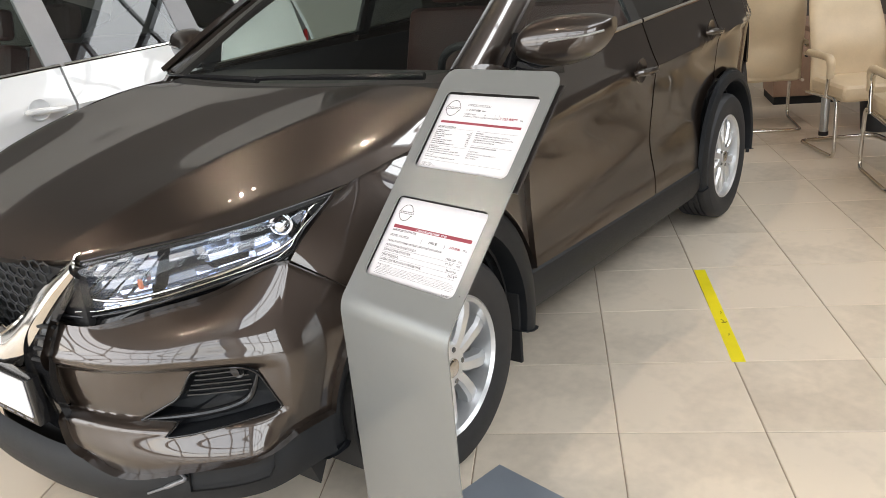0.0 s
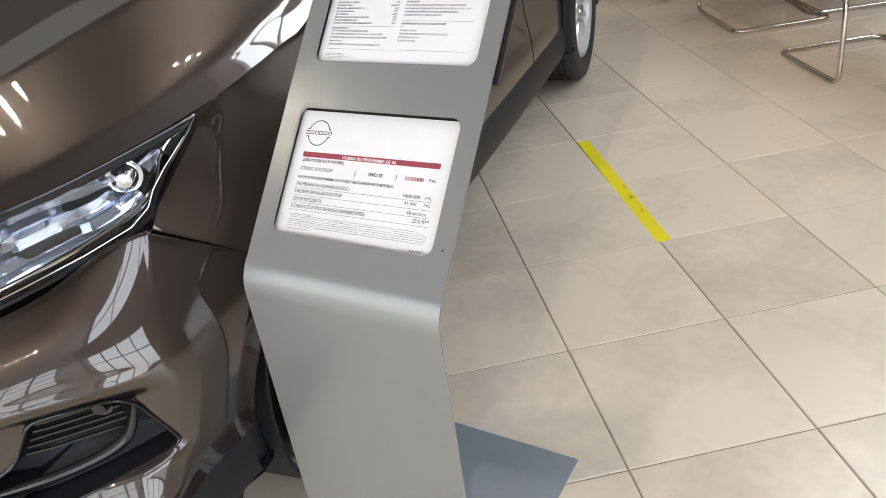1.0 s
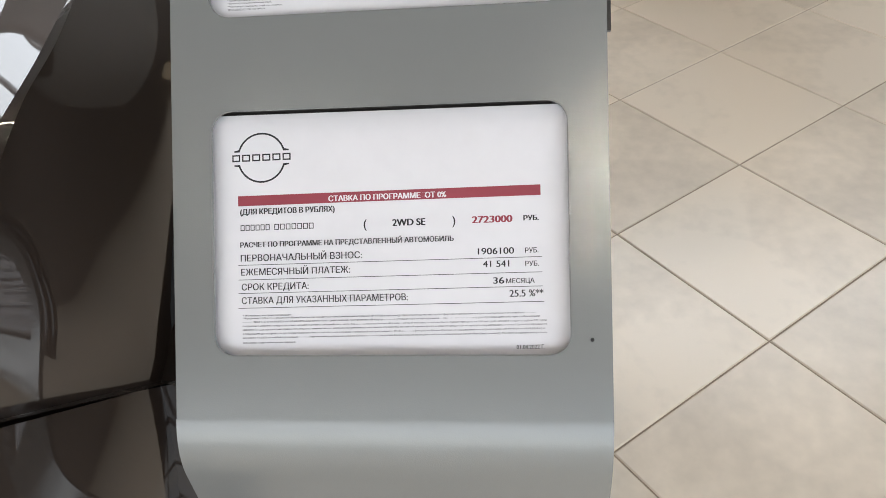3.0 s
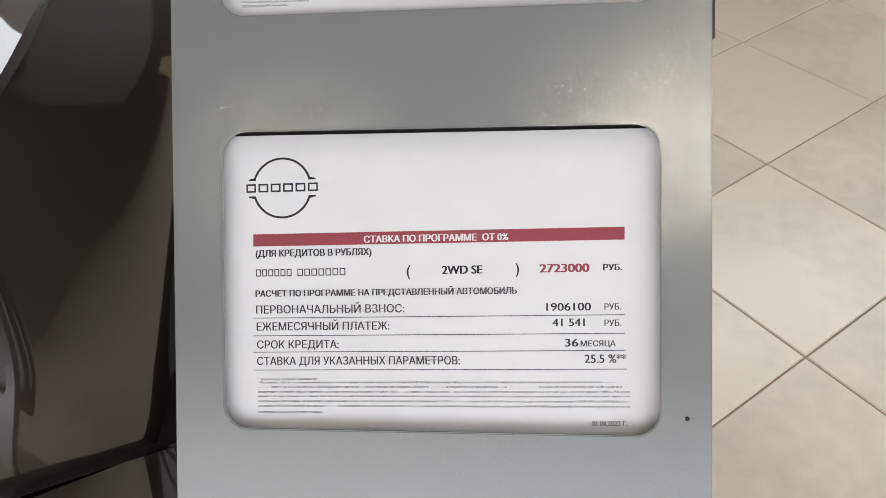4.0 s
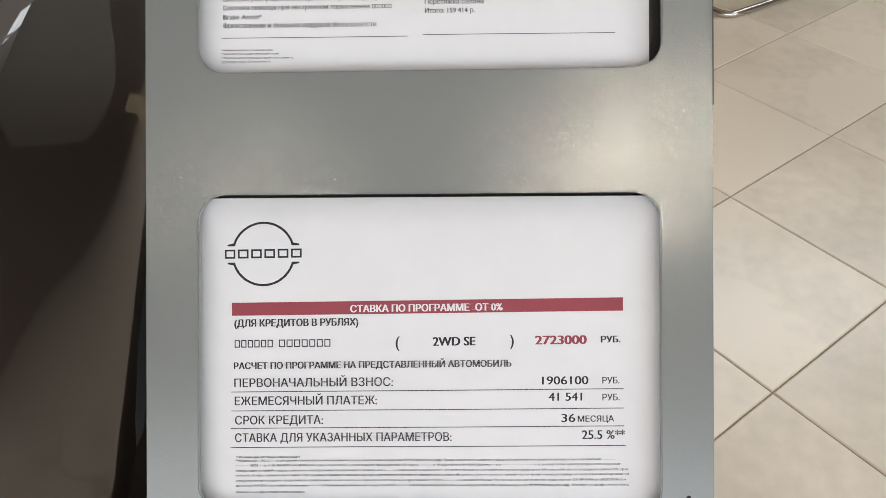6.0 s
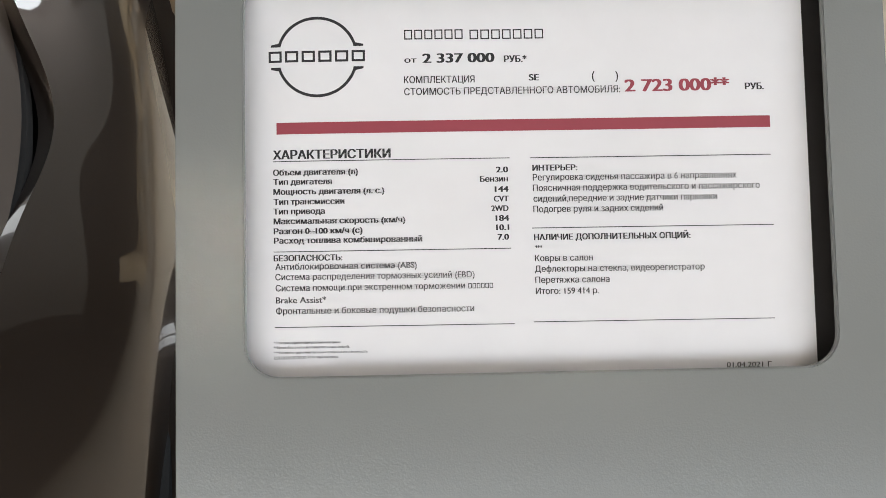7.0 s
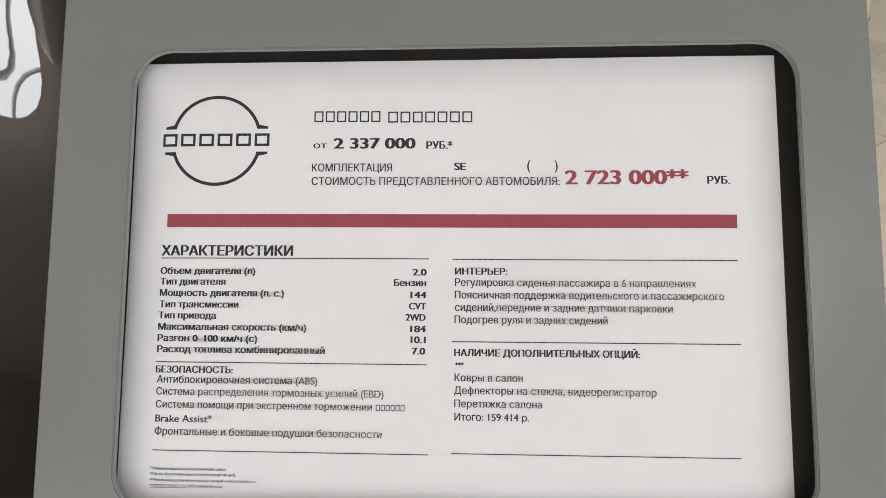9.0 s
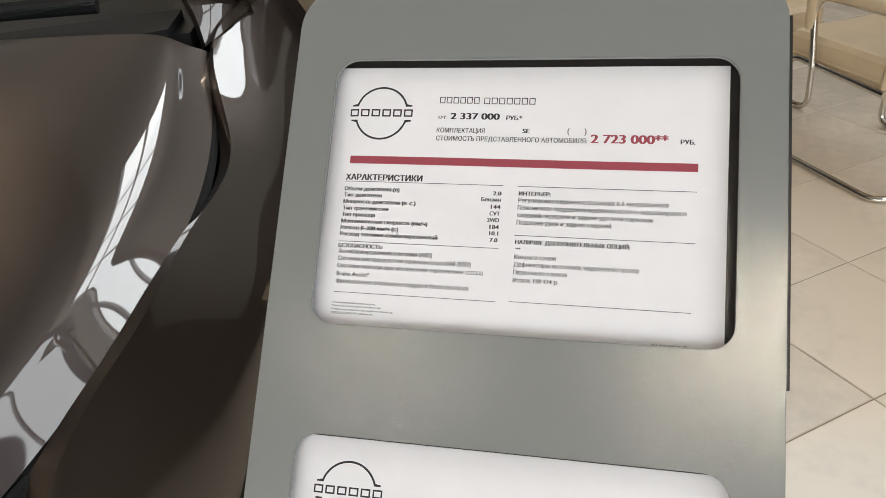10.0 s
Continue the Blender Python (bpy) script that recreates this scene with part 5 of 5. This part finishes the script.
def sheet(u0, u1, v0, v1):
    """A slightly wavy sheet of paper lying in its holder."""
    verts, faces, nu, nv = [], [], 60, 44
    for side, dz in ((0, 0.0), (1, -0.0004)):
        for i in range(nu + 1):
            for j in range(nv + 1):
                x, y = u0 + (u1 - u0) * i / nu, v0 + (v1 - v0) * j / nv
                verts.append(SLOPE @ Vector((x, y, dz + paper_z(x, y))))
    n = (nu + 1) * (nv + 1)
    at = lambda i, j: i * (nv + 1) + j
    for i in range(nu):
        for j in range(nv):
            q = (at(i, j), at(i + 1, j), at(i + 1, j + 1), at(i, j + 1))
            faces += [q, tuple(n + k for k in reversed(q))]
    ob = part("paper", mesh_of("paper", verts, faces), M_PAPER)
    return ob


def build_upper():
    top = empty("price_sheet", pose(0, 0, 0), "white printed sheet with specification text and red rule", "paper sheet", "sheets in the stand")
    sheet(*SHEETS[0]).parent = top
    for rows, bold, ink in ((UPPER_HEAD, 0, M_INK), (UPPER_HEAD_BOLD, 1, M_INK), (UPPER_PRICE, 1, M_RED_INK), (UPPER_LEFT_BOLD, 1, M_INK), (UPPER_VALUES, 1, M_INK), (UPPER_LEFT, 0, M_INK), (UPPER_RIGHT_BOLD, 1, M_INK), (UPPER_RIGHT, 0, M_INK), (UPPER_FINE, 0, M_INK)):
        for row in rows:
            letters(*row, bold, ink, top)
    for row in UPPER_RULES:
        bar(*row, M_INK, top, "rule")
    for row in UPPER_RED:
        bar(*row, M_RED_INK, top, "red_rule")
    for (a, b, base, high), count in zip(UPPER_NAMES, (6, 7, 6, 13)):
        name_frames(a, b, base, high * 0.9, high * 0.11, count, M_INK, top)
    logo(*UPPER_LOGO, top)


def build_lower():
    low = empty("price_sheet", pose(0, 0, 0), "white printed sheet with credit terms and red banner", "paper sheet", "sheets in the stand")
    sheet(*SHEETS[1]).parent = low
    for rows, bold, ink, lift in ((LOWER_BOLD, 1, M_INK, 0.00012), (LOWER_PRICE, 1, M_RED_INK, 0.00012), (LOWER_TEXT, 0, M_INK, 0.00012), (LOWER_FINE, 0, M_INK, 0.00012), (LOWER_WHITE, 1, M_WHITE_INK, 0.0002)):
        for row in rows:
            letters(*row, bold, ink, low, lift)
    for row in LOWER_RULES:
        bar(*row, M_INK, low, "rule")
    for row in LOWER_RED:
        bar(*row, M_RED_INK, low, "red_rule")
    for (a, b, base, high), count in zip(LOWER_NAMES, (6, 7)):
        name_frames(a, b, base + high * 0.1, high * 0.75, high * 0.10, count, M_INK, low)
    logo(*LOWER_LOGO, low)


build_upper()
build_lower()


# ---- chairs and desk ----
def build_chair():
    chair = empty("armchair", pose(0, 0, 0), "cream leather visitor chair on a chromed cantilever frame", "chair", "visitor chairs")
    w, r = 0.27, 0.0125
    for s in (1, -1):
        leg = rounded([(0, -0.26, r), (s * w, -0.26, r), (s * w, 0.27, r), (s * w, 0.25, 0.40), (s * w, -0.20, 0.38)], 0.06, 7)
        part("frame_tube", tube(leg, r, sides=12), M_TUBE, chair)
        arm = rounded([(s * (w + 0.012), 0.12, 0.39), (s * (w + 0.012), 0.16, 0.64), (s * (w + 0.012), -0.24, 0.64)], 0.09, 8)
        part("arm_tube", tube(arm, r, sides=12), M_TUBE, chair)
        pad = rounded([(s * (w + 0.012), 0.155, 0.52), (s * (w + 0.012), 0.165, 0.652), (s * (w + 0.012), -0.18, 0.655)], 0.08, 8)
        part("arm_pad", tube(pad, [0.022, 0.027, 0.028, 0.026, 0.02], sides=12), M_LEATHER, chair)
    seat = box_bm((-0.255, 0.255, -0.22, 0.30, 0.375, 0.485), bevel=0.045)
    part("seat", seat, M_LEATHER, chair)
    part("seat_piping", tube(rounded([(-0.25, 0.29, 0.405), (0.25, 0.29, 0.405), (0.25, -0.2, 0.405), (-0.25, -0.2, 0.405), (-0.25, 0.27, 0.405)], 0.05), 0.006), M_LEATHER, chair)
    cols = []
    for x in np.linspace(-0.26, 0.26, 17):
        f = x / 0.26
        col = []
        for z in np.linspace(0, 0.66, 20):
            curve = 0.045 * math.sin(z / 0.60 * math.pi) + 0.03 * f * f
            tuft = 0.010 * math.cos(z * 21) * (1 - f * f)
            col.append((x * (1 - 0.10 * (z / 0.6) ** 4), -0.20 - 0.28 * z + curve + tuft, 0.385 + z))
        cols.append(col)
    part("backrest", cushion(np.array(cols), 0.085), M_LEATHER, chair)
    return chair


def cushion(g, thick):
    """A padded slab behind a grid, rounded at its border."""
    m, n, _ = g.shape
    du, dv = np.gradient(g, axis=0), np.gradient(g, axis=1)
    nor = np.cross(du, dv)
    nor /= np.linalg.norm(nor, axis=-1, keepdims=True)
    a = np.minimum(np.arange(m), np.arange(m)[::-1])[:, None] / 3
    b = np.minimum(np.arange(n), np.arange(n)[::-1])[None] / 3
    full = np.clip(np.minimum(a, b), 0, 1) ** 0.5
    half = (thick / 2 * (0.12 + 0.88 * full))[..., None]
    verts = [tuple(v) for v in (g + nor * half).reshape(-1, 3)] + [tuple(v) for v in (g - nor * half).reshape(-1, 3)]
    at = lambda i, j: i * n + j
    k = m * n
    faces = []
    for i in range(m - 1):
        for j in range(n - 1):
            q = (at(i, j), at(i + 1, j), at(i + 1, j + 1), at(i, j + 1))
            faces += [q, tuple(k + v for v in reversed(q))]
    ring = [at(i, 0) for i in range(m)] + [at(m - 1, j) for j in range(1, n)] + [at(i, n - 1) for i in range(m - 2, -1, -1)] + [at(0, j) for j in range(n - 2, 0, -1)]
    faces += [(ring[i], ring[(i + 1) % len(ring)], k + ring[(i + 1) % len(ring)], k + ring[i]) for i in range(len(ring))]
    return mesh_of("cushion", verts, faces, True, 60)


CHAIRS = [(-0.72, 4.42, -134), (-0.114, 3.805, 35.4), (0.47, 3.085, -143), (1.02, 2.51, 32), (-1.60, 4.80, 34.8), (0.25, 4.2, 31)]
first = build_chair()
first.matrix_world = pose(CHAIRS[0][0], CHAIRS[0][1], 0, 0, 0, CHAIRS[0][2])
for x, y, turn in CHAIRS[1:]:
    copy_thing(first, pose(x, y, 0, 0, 0, turn))

desk = empty("desk", pose(-0.634, 5.36, 0, 0, 0, 35), "reddish brown laminate desk on grey metal legs", "desk")
part("desktop", box_bm((-0.8, 0.8, -0.4, 0.4, 0.72, 0.755), bevel=0.004), M_WOOD, desk)
part("modesty_panel", box_bm((-0.70, 0.70, 0.10, 0.118, 0.40, 0.72), bevel=0.002), M_WOOD, desk)
for x in (-0.72, 0.72):
    part("leg", tube([(x, -0.32, 0.03), (x, -0.32, 0.72)], 0.03, sides=20), M_SATIN, desk)
    part("foot", tube([(x, -0.32, 0.0), (x, -0.32, 0.03)], 0.034, sides=20), M_DARK, desk)

cabinet = empty("low_cabinet", pose(-1.62, 6.05, 0, 0, 0, 35), "reddish brown laminate cabinet on a dark plinth", "cabinet")
part("carcass", box_bm((-0.45, 0.45, -0.25, 0.25, 0.07, 0.70), bevel=0.003), M_WOOD, cabinet)
part("plinth", box_bm((-0.44, 0.44, -0.235, 0.24, 0.0, 0.07)), M_DARK, cabinet)
for k in (-1, 0, 1):
    front_ = part("drawer_front", box_bm((-0.445 + 0.3 * (k + 1), -0.155 + 0.3 * (k + 1), -0.262, -0.25, 0.08, 0.69), bevel=0.002), M_WOOD, cabinet)
    part("knob", tube([(-0.2 + 0.3 * (k + 1), -0.262, 0.42), (-0.2 + 0.3 * (k + 1), -0.285, 0.42)], 0.012), M_DARK, front_)

bin_ = empty("waste_bin", pose(-0.78, 5.0, 0), "black plastic waste bin on the tiles", "bin")
shell = []
for r, z in ((0.10, 0.0), (0.11, 0.005), (0.135, 0.28), (0.142, 0.285), (0.142, 0.295), (0.130, 0.29), (0.105, 0.02), (0.0, 0.015)):
    shell.append((r, z))
me = lathe(shell, 32)
me.transform(pose(0, 0, 0, 90, 0, 0))
part("bin_shell", me, M_BIN, bin_)

# ---- tape, ceiling spots ----
a, b = Vector((-0.478, 1.889, 0)), Vector((0.076, 1.187, 0))
long = (b - a).length
tape = empty("floor_tape", Matrix.Translation((a + b) / 2) @ pose(0, 0, 0, 0, 0, math.degrees(math.atan2(b.y - a.y, b.x - a.x))), "bright yellow floor marking tape, scuffed", "tape")
bm = bmesh.new()
n = 20
top = [[bm.verts.new((-long / 2 + long * k / n, s * (0.025 + 0.0006 * math.sin(k * 2.1 + s)), 0.0006)) for s in (-1, 1)] for k in range(n + 1)]
for k in range(n):
    bm.faces.new((top[k][0], top[k + 1][0], top[k + 1][1], top[k][1]))
out = bmesh.ops.extrude_face_region(bm, geom=bm.faces[:])
bmesh.ops.translate(bm, vec=(0, 0, -0.0005), verts=[v for v in out["geom"] if isinstance(v, bmesh.types.BMVert)])
bmesh.ops.recalc_face_normals(bm, faces=bm.faces)
part("strip", bm, M_YELLOW, tape)
for x, y, turn, size in ((0.02, 0.004, 20, 0.016), (0.10, 0.006, -35, 0.022), (0.11, -0.004, 60, 0.02), (0.22, 0.0, 10, 0.013)):
    mark = [(x + size * math.cos(radians(turn + 25 * k)), y + size * 0.6 * math.sin(radians(turn + 25 * k)), 0.0011) for k in range(5)]
    part("scuff", tube(mark, 0.0014, sides=5), M_SCUFF, tape)


def spot_rail(x, y, turn):
    rail = empty("ceiling_spots", pose(x, y, 5.0, 0, 0, turn), "black hanging rail with three small bright spots", "ceiling light", "ceiling spots")
    part("rail", box_bm((-0.45, 0.45, -0.03, 0.03, -0.06, 0), bevel=0.005), M_BLACK, rail)
    for x_ in (-0.4, 0.4):
        part("hanger", tube([(x_, 0, 0), (x_, 0, TOP - 5.0)], 0.004, sides=6), M_BLACK, rail)
    for k in (-1, 0, 1):
        can = lathe([(0.0, 0.0), (0.05, 0.0), (0.055, 0.02), (0.055, 0.12), (0.05, 0.13)], 20)
        can.transform(pose(0.22 * k, 0, -0.19, 90, 0, 0))
        part("can", can, M_BLACK, rail)
        face_ = lathe([(0.0, 0.0), (0.025, 0.0), (0.025, 0.004)], 20)
        face_.transform(pose(0.22 * k, 0, -0.193, 90, 0, 0))
        part("lamp_face", face_, M_LAMP, rail)
    return rail


base = spot_rail(*RAILS[0])
for x, y, turn in RAILS[1:]:
    copy_thing(base, pose(x, y, 5.0, 0, 0, turn))

# ---- floor tiles ----


def tile_mesh(size, high):
    h, c = size / 2, 0.0025
    verts = []
    for z, q in ((0.0, h), (high - c, h), (high, h - c)):
        verts += [(-q, -q, z), (q, -q, z), (q, q, z), (-q, q, z)]
    faces = [(8, 9, 10, 11)] + [(r * 4 + k, r * 4 + (k + 1) % 4, r * 4 + 4 + (k + 1) % 4, r * 4 + 4 + k) for r in (0, 1) for k in range(4)]
    return mesh_of("tile", verts, faces, False)


one = tile_mesh(TILE - 0.0032, 0.003)
one.materials.append(M_TILE)
turned = Matrix.Rotation(TILE_TURN, 4, "Z")
far_v, far_f = [], []
for i in range(-26, 27):
    for j in range(-26, 27):
        c = TILE_AT + turned @ Vector(((i + 0.5) * TILE, (j + 0.5) * TILE, 0))
        if not (X0 - 0.35 < c.x < X1 + 0.35 and Y0 - 0.35 < c.y < Y1 + 0.35):
            continue
        if -1.6 < c.x < 1.9 and -0.9 < c.y < 5.0:
            t = new("tile", one)
            t.parent = floor
            t.matrix_local = Matrix.Translation((c.x, c.y, -0.003)) @ turned @ pose(0, 0, 0, 0, 0, 90 * ((i * 7 + j * 3) % 4))
        else:
            k = len(far_v)
            far_v += [tuple(turned @ v.co + Vector((c.x, c.y, -0.003))) for v in one.vertices]
            far_f += [tuple(k + q for q in p.vertices) for p in one.polygons]
far = mesh_of("far_tiles", far_v, far_f, False)
trim = bmesh.new()
trim.from_mesh(far)
for at, out in (((X0 + 0.004, 0, 0), (-1, 0, 0)), ((X1 - 0.004, 0, 0), (1, 0, 0)), ((0, Y0 + 0.004, 0), (0, -1, 0)), ((0, Y1 - 0.004, 0), (0, 1, 0))):
    bmesh.ops.bisect_plane(trim, geom=trim.verts[:] + trim.edges[:] + trim.faces[:], plane_co=at, plane_no=out, clear_outer=True)
trim.to_mesh(far)
trim.free()
rest = part("far_tiles", far, M_TILE, floor)
tagged(rest, "beige porcelain tiles", kind="stuff")
